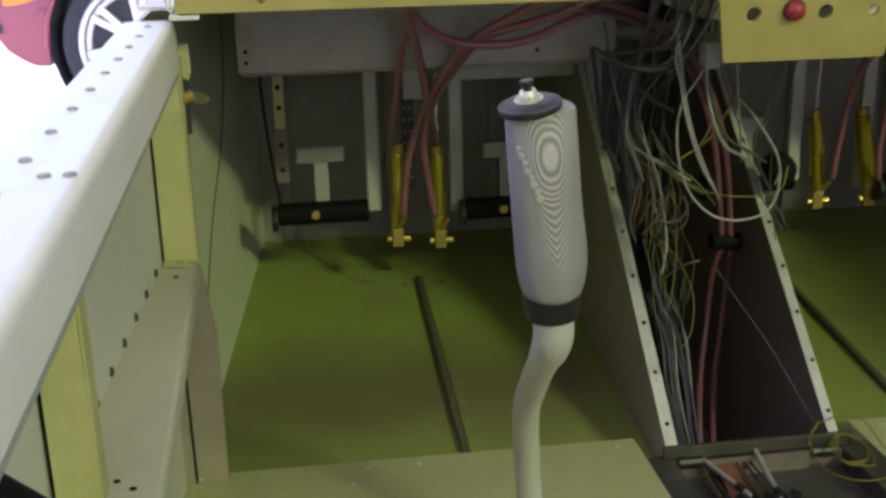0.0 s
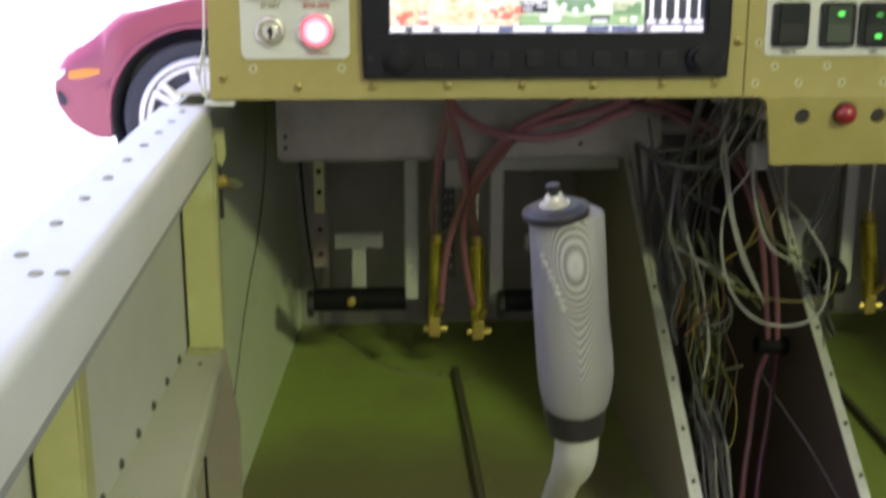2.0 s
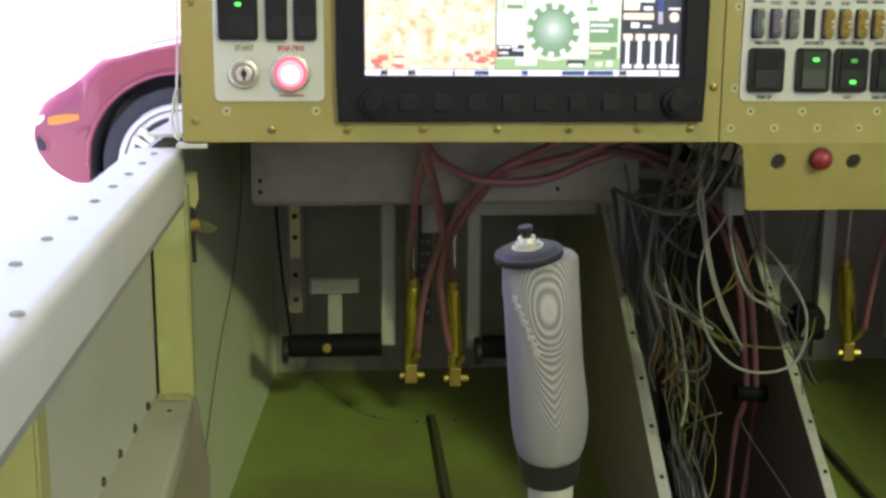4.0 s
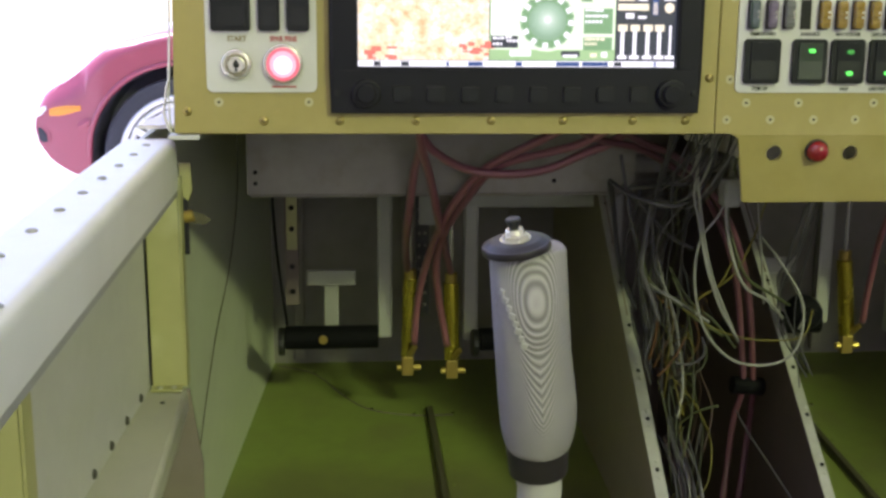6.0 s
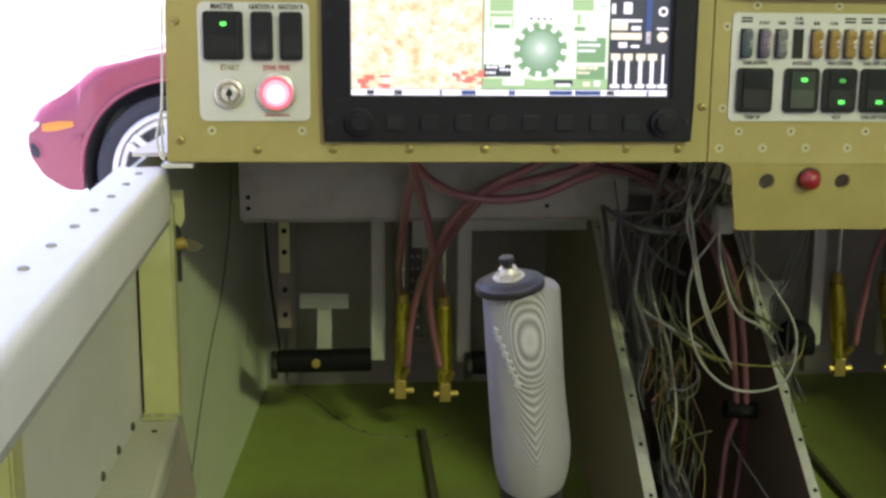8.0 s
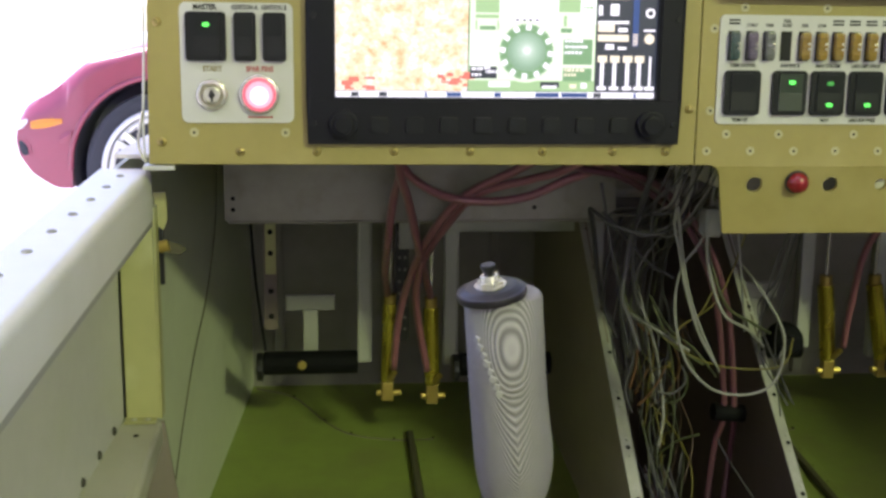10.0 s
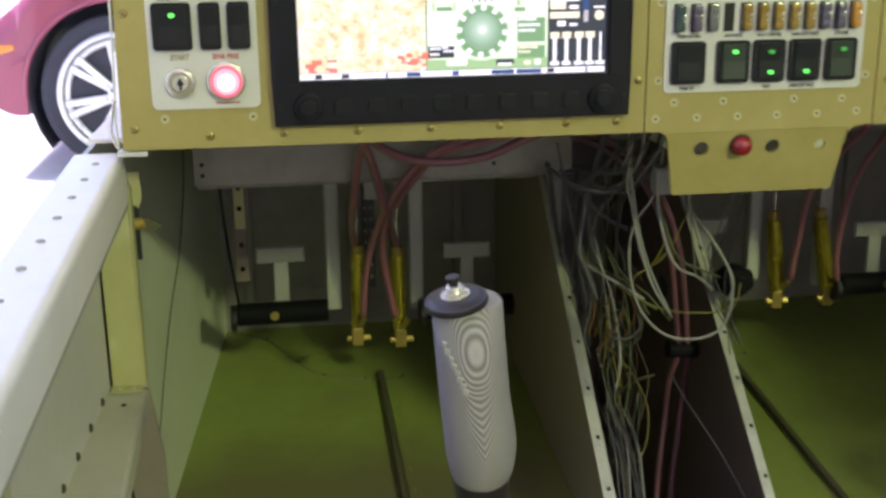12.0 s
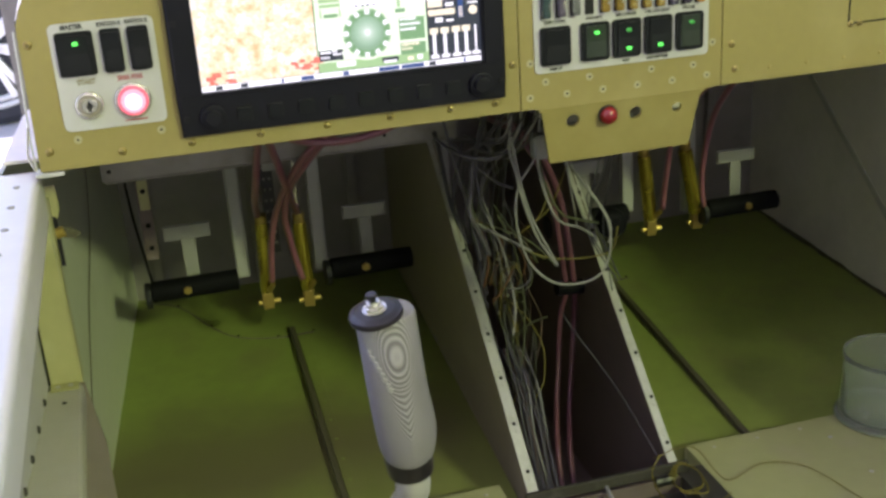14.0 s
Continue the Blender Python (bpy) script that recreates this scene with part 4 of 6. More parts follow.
# ---- switch plates ----
def rocker(parent, x0, x1, z0, z1, lamps=(), lens=False, y=-0.0015):
    """A rocker switch with its frame; lamps: heights (0 to 1) of lit windows."""
    housing = part("switch_frame", prism(rounded(x0, x1, z0, z1, 0.0025), "y", y - 0.0035, y - 0.0001, bevel=0.0011), M_SWITCH, parent, "black switch frame")
    w, h = x1 - x0, z1 - z0
    bm = bmesh.new()
    a0, a1, b0, b1 = x0 + 0.16 * w, x1 - 0.14 * w, z0 + 0.10 * h, z1 - 0.08 * h
    sec = [(b0, y - 0.0052), (b0 + 0.5 * (b1 - b0), y - 0.0044), (b1, y - 0.0048), (b1, y - 0.0030), (b0, y - 0.0030)]
    rings = [[bm.verts.new((x, q, p)) for p, q in sec] for x in (a0, a1)]
    for k in range(5):
        bm.faces.new((rings[0][k], rings[0][(k + 1) % 5], rings[1][(k + 1) % 5], rings[1][k]))
    bm.faces.new(rings[0])
    bm.faces.new(rings[1])
    part("rocker", bm, M_SWITCH_G if lens else M_SWITCH, housing, "dark green rocker" if lens else "black rocker")
    for f, bright in lamps:
        z = z0 + f * h
        xm = (x0 + x1) / 2 + 0.02 * w
        part("indicator", prism(rounded(xm - 0.0023, xm + 0.0023, z - 0.0015, z + 0.0015, 0.0014), "y", y - 0.0068, y - 0.0045), M_LED if bright else M_LED_DIM, housing, "lit green window")
    return housing


def bars(parent, x, z, w, h, y, material, rows=1):
    for k in range(rows):
        part("caption", box(x - w / 2, x + w / 2, y - 0.0002, y - 0.0001 + 0.00005, z - h / 2 - k * h * 1.7, z + h / 2 - k * h * 1.7), material, parent)


plate = thing("ignition_switch_plate", (-0.05, 0.0, 0.016), "white plate with rocker switches, key lock and lit red button", "switch plate")
part("plate", prism(rounded(-0.0912, -0.0100, 0.0158, 0.1022, 0.005), "y", -0.0015, -0.0002, bevel=0.0004), M_LABEL, plate)
rocker(plate, -0.0870, -0.0580, 0.0605, 0.0955, [(0.74, True)])
rocker(plate, -0.0525, -0.0365, 0.0605, 0.0955)
rocker(plate, -0.0318, -0.0150, 0.0605, 0.0955)
lettering("MASTER", -0.0730, 0.0988, -0.0016, 0.0054, M_INK, plate, 0.85)
lettering("IGNITION A", -0.0445, 0.0988, -0.0016, 0.0050, M_INK, plate, 0.68)
lettering("IGNITION B", -0.0235, 0.0988, -0.0016, 0.0050, M_INK, plate, 0.68)
lettering("START", -0.0685, 0.0548, -0.0016, 0.0056, M_GOLD_INK, plate, 0.85)
lettering("SPAR PINS", -0.0345, 0.0548, -0.0016, 0.0055, M_RED_INK, plate, 0.8)
bars(plate, -0.0345, 0.0200, 0.018, 0.0012, -0.0015, M_RED_INK)
lock = part("key_lock", cyl((-0.0690, -0.0015, 0.0362), (-0.0690, -0.0055, 0.0362), 0.0112, seg=28, bevel=0.0016), M_STEEL, plate, "bright steel key lock", True)
part("lock_recess", cyl((-0.0690, -0.0055, 0.0362), (-0.0690, -0.0058, 0.0362), 0.0084, seg=24), M_TUNNEL, lock, "dull brown recess")
part("lock_core", cyl((-0.0690, -0.0058, 0.0362), (-0.0690, -0.0070, 0.0362), 0.0066, seg=24, bevel=0.0012), M_STEEL, lock)
part("keyway", cyl((-0.0690, -0.0069, 0.0362), (-0.0690, -0.0073, 0.0362), 0.0024, seg=14), M_INK, lock, "dark keyway")
part("key_slot", box(-0.0699, -0.0681, -0.0072, -0.0066, 0.0310, 0.0400), M_INK, lock, "dark key slot")
red = part("push_button", cyl((-0.0348, -0.0015, 0.0366), (-0.0348, -0.0060, 0.0366), 0.0146, seg=32, bevel=0.0014), M_STEEL, plate, "steel button ring", True)
part("lens_rim", cyl((-0.0348, -0.0060, 0.0366), (-0.0348, -0.0085, 0.0366), 0.0122, seg=32, bevel=0.001), M_LAMP_RED, red, "glowing red rim")
part("lens_glow", cyl((-0.0348, -0.0085, 0.0366), (-0.0348, -0.0088, 0.0366), 0.0098, seg=28), M_LAMP_MID, red, "pale pink lit ring")
part("lens_core", cyl((-0.0348, -0.0088, 0.0360), (-0.0348, -0.0091, 0.0360), 0.0066, seg=28), M_LAMP_CORE, red, "white-hot lit centre")

fuse_plate = thing("fuse_switch_plate", (0.395, 0.0, 0.016), "white plate with a row of blade fuses over rocker switches", "switch plate")
part("plate", prism(rounded(0.3110, 0.4800, 0.0160, 0.0985, 0.004), "y", -0.0015, -0.0002, bevel=0.0004), M_LABEL, fuse_plate)
M_FUSE = [paint("fuse_" + n, c, 0.15, vary=0.1, scale=100, bump=0.0, coat=0.5) for n, c in (("green", (0.03, 0.06, 0.055)), ("violet", (0.09, 0.07, 0.11)), ("clear", (0.12, 0.125, 0.118)), ("amber", (0.235, 0.150, 0.018)), ("purple", (0.07, 0.06, 0.10)), ("orange", (0.42, 0.20, 0.02)))]
for k, (x, kind) in enumerate(zip((0.3220, 0.3360, 0.3495, 0.3635, 0.3775, 0.3910, 0.4042, 0.4175, 0.4308, 0.4440, 0.4570, 0.4700), (0, 1, 2, None, 3, 3, 3, 3, 3, 4, 4, 5))):
    slot = part("fuse_slot", box(x - 0.0044, x + 0.0040, -0.0022, -0.0014, 0.0642, 0.0866), M_INK, fuse_plate, "black fuse slot")
    if kind is not None:
        bm = prism(rounded(x - 0.0037, x + 0.0037, 0.0650, 0.0858, 0.0020, 3), "y", -0.0075, -0.0022, bevel=0.0008)
        fuse = part("fuse", bm, M_FUSE[kind], fuse_plate, "translucent blade fuse")
        for dz in (0.0675, 0.0735, 0.0800):
            part("fuse_ridge", prism([(x - 0.0030, dz), (x + 0.0030, dz + 0.0008), (x + 0.0030, dz + 0.0030), (x - 0.0030, dz + 0.0022)], "y", -0.0083, -0.0074, bevel=0.0004), M_FUSE[kind], fuse)
        part("fuse_window", box(x + 0.0012, x + 0.0030, -0.0079, -0.0074, 0.0725, 0.0780, 0.0004), M_STEEL, fuse)
    words = {1: "START", 2: "TRIM", 3: "FUEL\nPUMP", 4: "EFIS", 5: "COM"}.get(k)
    if words:
        lettering(words, x, 0.0925 if k == 3 else 0.0908, -0.0016, 0.0034, M_INK, fuse_plate, 0.85)
    else:
        bars(fuse_plate, x, 0.0945, 0.0088, 0.0015, -0.0015, M_INK, 2)
for x0, x1, lamps, lens, over, under in ((0.3150, 0.3455, (), False, "TRIM DOWN", "TRIM UP"), (0.3530, 0.3825, ((0.74, True),), True, "AVIONICS", ""), (0.3838, 0.4130, ((0.72, False), (0.24, True)), False, "NAV STROBE", "NAV"),
                                         (0.4145, 0.4435, ((0.24, True),), False, "LAND LIGHT STEADY", "LAND LIGHT PULSE"), (0.4455, 0.4745, ((0.74, False),), True, "STROBE", "")):
    rocker(fuse_plate, x0 + 0.0012, x1 - 0.0012, 0.0230, 0.0570, lamps, lens)
    xm = (x0 + x1) / 2
    tight = 0.62 if len(over) > 10 else 0.85
    lettering(over, xm, 0.0606, -0.0016, 0.0040, M_INK, fuse_plate, tight)
    if under:
        lettering(under, xm, 0.0190, -0.0016, 0.0040, M_INK, fuse_plate, tight)

radio = thing("radio", (0.399, 0.0, 0.111), "black radio unit set above the fuses", "radio")
part("case", box(0.3125, 0.4850, -0.012, -0.0004, 0.1115, 0.155, 0.0015), M_BEZEL, radio)
for x, w in ((0.345, 0.006), (0.353, 0.003), (0.361, 0.007), (0.372, 0.004)):
    part("key_mark", box(x, x + w, -0.0125, -0.0119, 0.1165, 0.1178), M_LABEL, radio)
part("knob", cyl((0.474, -0.012, 0.120), (0.474, -0.024, 0.120), 0.008, seg=20, bevel=0.001), M_SWITCH, radio)
part("window", box(0.345, 0.455, -0.0124, -0.0119, 0.128, 0.148), M_GLASS_D, radio)
# added box that shows grey through the tab holes from low down
part("hole_backing", box(0.336, 0.474, 0.034, 0.200, -0.0415, 0.150, 0.002), M_WALL, radio, "added grey box seen through the tab holes")
jack = thing("headset_jack_plate", (0.557, 0.0, 0.081), "small black jack plate on the panel", "jack plate")
part("plate", prism(rounded(0.5265, 0.5880, 0.0815, 0.1005, 0.003), "y", -0.003, -0.0002, bevel=0.0006), M_BLACK, jack)
for x in (0.540, 0.575):
    s = part("socket", cyl((x, -0.003, 0.091), (x, -0.007, 0.091), 0.0065, seg=20, bevel=0.0008), M_SWITCH, jack)
    part("socket_hole", cyl((x, -0.0068, 0.091), (x, -0.0073, 0.091), 0.003, seg=14), M_RUBBER, s)
part("knob", cyl((0.586, -0.003, 0.091), (0.586, -0.012, 0.091), 0.005, seg=16, bevel=0.0006), M_SWITCH, jack)
beacon = thing("red_indicator", (0.553, 0.0, 0.107), "small red and black indicator on the panel", "indicator")
part("body", box(0.533, 0.582, -0.004, -0.0003, 0.1070, 0.116, 0.0008), M_BLACK, beacon)
part("window", box(0.541, 0.562, -0.0046, -0.0039, 0.1085, 0.1145), M_RED, beacon, "red window")


# ---- under the panel ----
tray = thing("equipment_tray", (0.1, 0.25, -0.103), "dull aluminium equipment tray hung under the deck", "tray")
part("front", box(-0.0815, 0.3030, 0.2500, 0.2515, -0.103, 0.2, 0.0004), M_TRAY, tray)
part("bottom", box(-0.0815, 0.3000, 0.2515, 0.36, -0.1030, -0.1015), M_TRAY, tray)
part("side_flange", box(-0.0850, -0.0815, 0.2492, 0.2510, -0.1000, 0.0), M_TRAY, tray)
part("roll", tube([(-0.080, 0.2495, -0.1012), (0.1, 0.2495, -0.1012), (0.299, 0.2495, -0.1012)], 0.0012, 8, 2), M_TRAY, tray)
rivets(tray, RIVET_DARK, [(-0.0770, 0.2498, z) for z in (-0.089, -0.078)] + [(0.22, 0.2498, -0.088), (0.26, 0.2498, -0.06)], (0, -1, 0))

latch = thing("canopy_latch", (-0.108, 0.012, -0.106), "small primed latch bracket with a brass pin", "latch")
part("bracket", prism([(-0.1155, -0.037), (-0.1060, -0.037), (-0.1055, -0.058), (-0.1085, -0.066), (-0.1130, -0.062)], "y", 0.008, 0.0105, bevel=0.0006), M_RIB, latch)
part("spring", box(-0.1145, -0.1090, 0.0085, 0.0125, -0.108, -0.064, 0.001), M_BLACK, latch, "black strap")
part("pin", cyl((-0.1125, 0.009, -0.079), (-0.1050, 0.009, -0.077), 0.0048, seg=14, bevel=0.0008), M_BRASS, latch, "brass pin")
part("lever", prism([(-0.106, -0.0745), (-0.098, -0.0765), (-0.092, -0.081), (-0.097, -0.085), (-0.106, -0.084)], "y", 0.010, 0.012, bevel=0.0005), M_STIFF, latch, "dark lever")
latch.location, latch.scale = (-0.1172, 0.0734, -0.1198), (1.073, 1.073, 1.073)
edge = thing("door_seal", (-0.116, -0.004, -0.01), "loose pale seal and clip at the panel corner", "seal")
part("strip", tube([(-0.1185, -0.002, -0.014), (-0.1192, -0.002, 0.012), (-0.1175, -0.002, 0.050), (-0.1160, -0.001, 0.100)], 0.0009, 8), M_LABEL, edge)
part("liner", tube([(-0.1195, -0.003, -0.012), (-0.1230, -0.003, 0.000), (-0.1215, -0.003, 0.012), (-0.1190, -0.003, 0.024)], 0.0011, 8), M_STEEL, edge, "bent bright clip")

# ---- rudder pedals: one pilot's set, then its twin ----
PY = 0.43


def pedal(cx, post_in, post_out, drop=0.0, bolt=-0.010):
    """A hanging pedal: tube frame, black foot bar and the T of the toe brake."""
    p = thing("rudder_pedal", (cx, PY, -0.31), "white rudder pedal with black foot bar and T-shaped toe plate", "pedal", "rudder pedals")
    z = -0.217 - drop
    part("toe_bar", box(cx - 0.0285, cx + 0.0285, PY - 0.003, PY + 0.003, z - 0.0185, z, 0.0015), M_POST_SHADE, p)
    part("toe_stem", box(cx - 0.0085, cx + 0.0085, PY - 0.002, PY + 0.002, z - 0.070, z - 0.0188, 0.001), M_POST_SHADE, p)
    bar = part("foot_bar", cyl((cx - 0.054, PY - 0.02, -0.293 - drop), (cx + 0.054, PY - 0.02, -0.293 - drop), 0.0135, seg=20, bevel=0.002), M_RUBBER, p, "black foam foot bar")
    part("end_cap", cyl((cx - 0.062, PY - 0.018, -0.298 - drop), (cx - 0.0545, PY - 0.018, -0.298 - drop), 0.0165, seg=16, bevel=0.002), M_BLACK, bar)
    part("foot_bolt", cyl((cx + bolt, PY - 0.032, -0.292 - drop), (cx + bolt, PY - 0.037, -0.292 - drop), 0.0055, seg=6, bevel=0.0008), M_BRASS, bar, "yellow bolt head")
    for x, foot in ((post_in, -0.302), (post_out, -0.322)):
        if x is not None:
            part("post", box(x - 0.0085, x + 0.0085, PY + 0.004, PY + 0.018, foot - drop, -0.09, 0.003), M_POST, p)
    if post_in is not None and post_out is not None:
        part("cross_tube", box(min(post_in, post_out) - 0.0085, max(post_in, post_out) + 0.0085, PY + 0.0035, PY + 0.0185, -0.146, -0.130, 0.003), M_POST, p)
    return p


def cylinder(cx, lean=0.0, r=0.0108, low=0.0):
    c = thing("brake_cylinder", (cx, PY, -0.345 - low), "gold anodised brake cylinder with brass fittings", "brake cylinder", "brake cylinders")
    a, b = Vector((cx + lean, PY - 0.006, -0.228 - low)), Vector((cx, PY - 0.006, -0.322 - low))
    part("barrel", cyl(b, a, r, seg=20, bevel=0.0015), M_GOLD, c, smooth=False)
    part("neck", cyl(a, a + Vector((0, 0, 0.012)), 0.0075, seg=14, bevel=0.001), M_BRASS, c)
    part("rod", cyl(a + Vector((0, 0, 0.012)), a + Vector((0.001, 0, 0.10)), 0.0022, seg=10), M_STEEL, c, "thin bright rod")
    part("clevis", box(cx - 0.007, cx + 0.007, PY - 0.012, PY, -0.345 - low, -0.322 - low, 0.0015), M_BRASS, c)
    part("clevis_bolt", cyl((cx - 0.013, PY - 0.006, -0.336 - low), (cx + 0.016, PY - 0.006, -0.336 - low), 0.0042, seg=8, bevel=0.0006), M_BRASS, c)
    part("elbow", cyl((cx + 0.002, PY - 0.014, -0.318 - low), (cx + 0.008, PY - 0.022, -0.306 - low), 0.0035, seg=10, bevel=0.0005), M_BRASS, c)
    return c


def hose(points, r=0.0035, material=None, name="brake_hose", label="translucent red rubber brake hose", category="hose", group="brake hoses"):
    bm = tube(points, r, 8, 7)
    ob = part(name, bm, material or M_PINK, None, smooth=True)
    return tagged(ob, label, category, group)


pedal(-0.006, 0.057, None)
pedal(0.2205, 0.159, 0.332, 0.006)
pedal(0.527, 0.595, None, -0.008)
pedal(0.7570, 0.689, None, 0.006, 0.004)
cylinder(0.083, 0.003, 0.0080)
cylinder(0.136, -0.002, 0.0092, 0.005)
cylinder(0.624, -0.010, 0.0095, -0.016)
cylinder(0.694, -0.018, 0.0098, -0.016)
strap = thing("drilled_strap", (-0.052, 0.40, -0.26), "pale drilled metal strap hanging behind the pedal", "strap", "straps")
part("strip", box(-0.0600, -0.0440, 0.4430, 0.4450, -0.262, -0.09, 0.0005), M_PIT, strap)
part("tab", box(-0.0575, -0.0450, 0.4400, 0.4425, -0.195, -0.09, 0.0005), M_RIB, strap, "yellowish upper tab")
for z in (-0.145, -0.170, -0.215, -0.245):
    part("strap_hole", cyl((-0.0515, 0.4398, z), (-0.0515, 0.4388, z), 0.0032, seg=10), M_RUBBER, strap, "dark hole")
hose([(-0.070, 0.385, -0.09), (-0.069, 0.385, -0.14), (-0.065, 0.390, -0.20), (-0.057, 0.400, -0.275)], 0.0016, M_RUBBER, "cable", "thin black cable hanging beside the pedal", "cable", "cables")
bar = thing("pedal_crossbar", (0.39, 0.46, -0.11), "dark tube carrying the rudder pedals", "tube")
part("tube", cyl((-0.095, 0.462, -0.098), (0.905, 0.462, -0.098), 0.011, seg=16), M_DARK, bar)

HOSE_TOPS = (((0.081, 0.170, -0.037), (0.077, 0.205, -0.068), (0.075, 0.232, -0.097), (0.074, 0.250, -0.118), (0.074, 0.285, -0.142), (0.077, 0.360, -0.181), (0.083, 0.424, -0.218)),
             ((0.078, 0.150, -0.035), (0.089, 0.200, -0.070), (0.097, 0.232, -0.098), (0.102, 0.250, -0.119), (0.109, 0.285, -0.143), (0.121, 0.360, -0.181), (0.134, 0.424, -0.222)))
for points in HOSE_TOPS:
    hose([(points[0][0] - 0.004, points[0][1] - 0.05, 0.03), *points], 0.0042)
hose([(0.250, 0.13, 0.0), (0.188, 0.160, -0.038), (0.149, 0.190, -0.063), (0.126, 0.220, -0.092), (0.111, 0.270, -0.132), (0.099, 0.340, -0.189), (0.092, 0.380, -0.244), (0.089, 0.402, -0.300)], 0.0042)
hose([(0.290, 0.13, 0.0), (0.233, 0.160, -0.038), (0.205, 0.180, -0.050), (0.155, 0.200, -0.067), (0.133, 0.240, -0.101), (0.114, 0.300, -0.150), (0.110, 0.350, -0.198), (0.117, 0.385, -0.246), (0.128, 0.402, -0.303)], 0.0042)
hose([(0.070, 0.13, 0.0), (0.078, 0.150, -0.030), (0.094, 0.170, -0.050), (0.125, 0.190, -0.068), (0.165, 0.192, -0.073), (0.202, 0.190, -0.068), (0.235, 0.180, -0.052), (0.261, 0.170, -0.039), (0.300, 0.14, 0.0)], 0.0042)
hose([(0.200, 0.14, -0.015), (0.243, 0.160, -0.037), (0.283, 0.170, -0.046), (0.319, 0.180, -0.065), (0.354, 0.200, -0.090), (0.382, 0.220, -0.125), (0.400, 0.230, -0.162), (0.414, 0.240, -0.206), (0.424, 0.248, -0.262), (0.430, 0.252, -0.312),
      (0.425, 0.260, -0.349), (0.417, 0.250, -0.406), (0.402, 0.220, -0.451), (0.384, 0.170, -0.490), (0.375, 0.120, -0.550)], 0.0036, M_PINK_SHADE)
hose([(0.235, 0.12, -0.010), (0.275, 0.140, -0.036), (0.318, 0.160, -0.054), (0.362, 0.190, -0.091), (0.391, 0.210, -0.128), (0.414, 0.230, -0.173), (0.428, 0.240, -0.224), (0.441, 0.252, -0.312), (0.444, 0.265, -0.362), (0.434, 0.250, -0.416), (0.418, 0.220, -0.462), (0.400, 0.170, -0.500), (0.390, 0.120, -0.560)], 0.0036, M_PINK_SHADE)
hose([Vector(p) + Vector((0.53, 0, 0)) for p in ((0.102, 0.402, -0.284), (0.098, 0.385, -0.235), (0.087, 0.33, -0.142), (0.084, 0.22, -0.06), (0.09, 0.15, 0.0))], 0.0040)
hose([Vector(p) + Vector((0.53, 0, 0)) for p in ((0.164, 0.402, -0.290), (0.152, 0.385, -0.235), (0.138, 0.33, -0.14), (0.120, 0.22, -0.05), (0.11, 0.15, 0.01))], 0.0040)
track = thing("drilled_strap", (0.102, 0.452, -0.280), "black perforated strip hanging between the brake cylinders", "strap", "straps")
part("strip", box(0.094, 0.110, 0.4510, 0.4525, -0.280, -0.09, 0.0004), M_BLACK, track)
for k in range(9):
    for x in (0.0985, 0.1055):
        part("strap_hole", cyl((x, 0.4511, -0.150 - 0.0145 * k), (x, 0.4502, -0.150 - 0.0145 * k), 0.0020, seg=8), M_DARK, track, "small hole")
lug = thing("mounting_lug", (0.110, 0.448, -0.170), "pale metal lug behind the brake hoses", "lug")
part("plate", box(0.098, 0.122, 0.4470, 0.4490, -0.168, -0.09, 0.0006), M_POST, lug)


# ---- centre tunnel ----
TL, TR, DEEP = 0.305, 0.468, -0.60


def slope(y):
    return -0.421 + 0.88 * (y - 0.056)


tunnel = thing("centre_tunnel", (0.387, 0.2, -0.47), "open centre tunnel with drilled sloping aluminium edge channels", "tunnel")
for x, lean in ((TL, -1), (TR, 1)):
    outline = [(0.035, DEEP), (FIRE_Y - 0.002, DEEP), (FIRE_Y - 0.002, -0.08), (0.43, -0.085), (0.035, slope(0.035))]
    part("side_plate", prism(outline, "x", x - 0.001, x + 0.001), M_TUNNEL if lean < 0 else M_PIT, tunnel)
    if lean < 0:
        # sheet added only to darken the plate's inner face
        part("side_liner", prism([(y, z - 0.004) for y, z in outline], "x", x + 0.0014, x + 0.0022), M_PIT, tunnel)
    a, b = Vector((0, 0.028, slope(0.028))), Vector((0, 0.42, slope(0.42)))
    n = Vector((0, -0.66, 0.75))
    bm = bmesh.new()
    x0, x1 = x - 0.0065, x + (0.0055 if lean < 0 else 0.0035)
    rings = [[bm.verts.new(Vector((xx, 0, 0)) + p + n * q) for xx, q in ((x0, 0.001), (x1, 0.001), (x1, 0.003), (x0, 0.003))] for p in (a, b)]
    for k in range(4):
        bm.faces.new((rings[0][k], rings[0][(k + 1) % 4], rings[1][(k + 1) % 4], rings[1][k]))
    bm.faces.new(rings[0])
    bm.faces.new(rings[1])
    part("edge_channel", bm, M_CHANNEL, tunnel, "pale drilled aluminium channel")
    holes = []
    for k in range(9):
        c = a.lerp(b, 0.06 + 0.105 * k) + n * 0.0031
        holes.append((x, c.y, c.z))
    # black rivet domes stand in for the dark drilled holes
    rivets(tunnel, RIVET_DARK, holes, n)
    near = []
    for h in holes:
        near += [(h[0] + 0.0005, h[1] + 0.0065, h[2] + 0.0057), (h[0] + 0.0005, h[1] - 0.0065, h[2] - 0.0057)]
    rivets(tunnel, RIVET_CHANNEL, near, n)
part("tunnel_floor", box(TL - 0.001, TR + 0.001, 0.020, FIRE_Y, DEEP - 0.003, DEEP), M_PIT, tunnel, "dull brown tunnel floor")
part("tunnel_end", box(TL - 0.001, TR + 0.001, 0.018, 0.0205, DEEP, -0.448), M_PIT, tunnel)
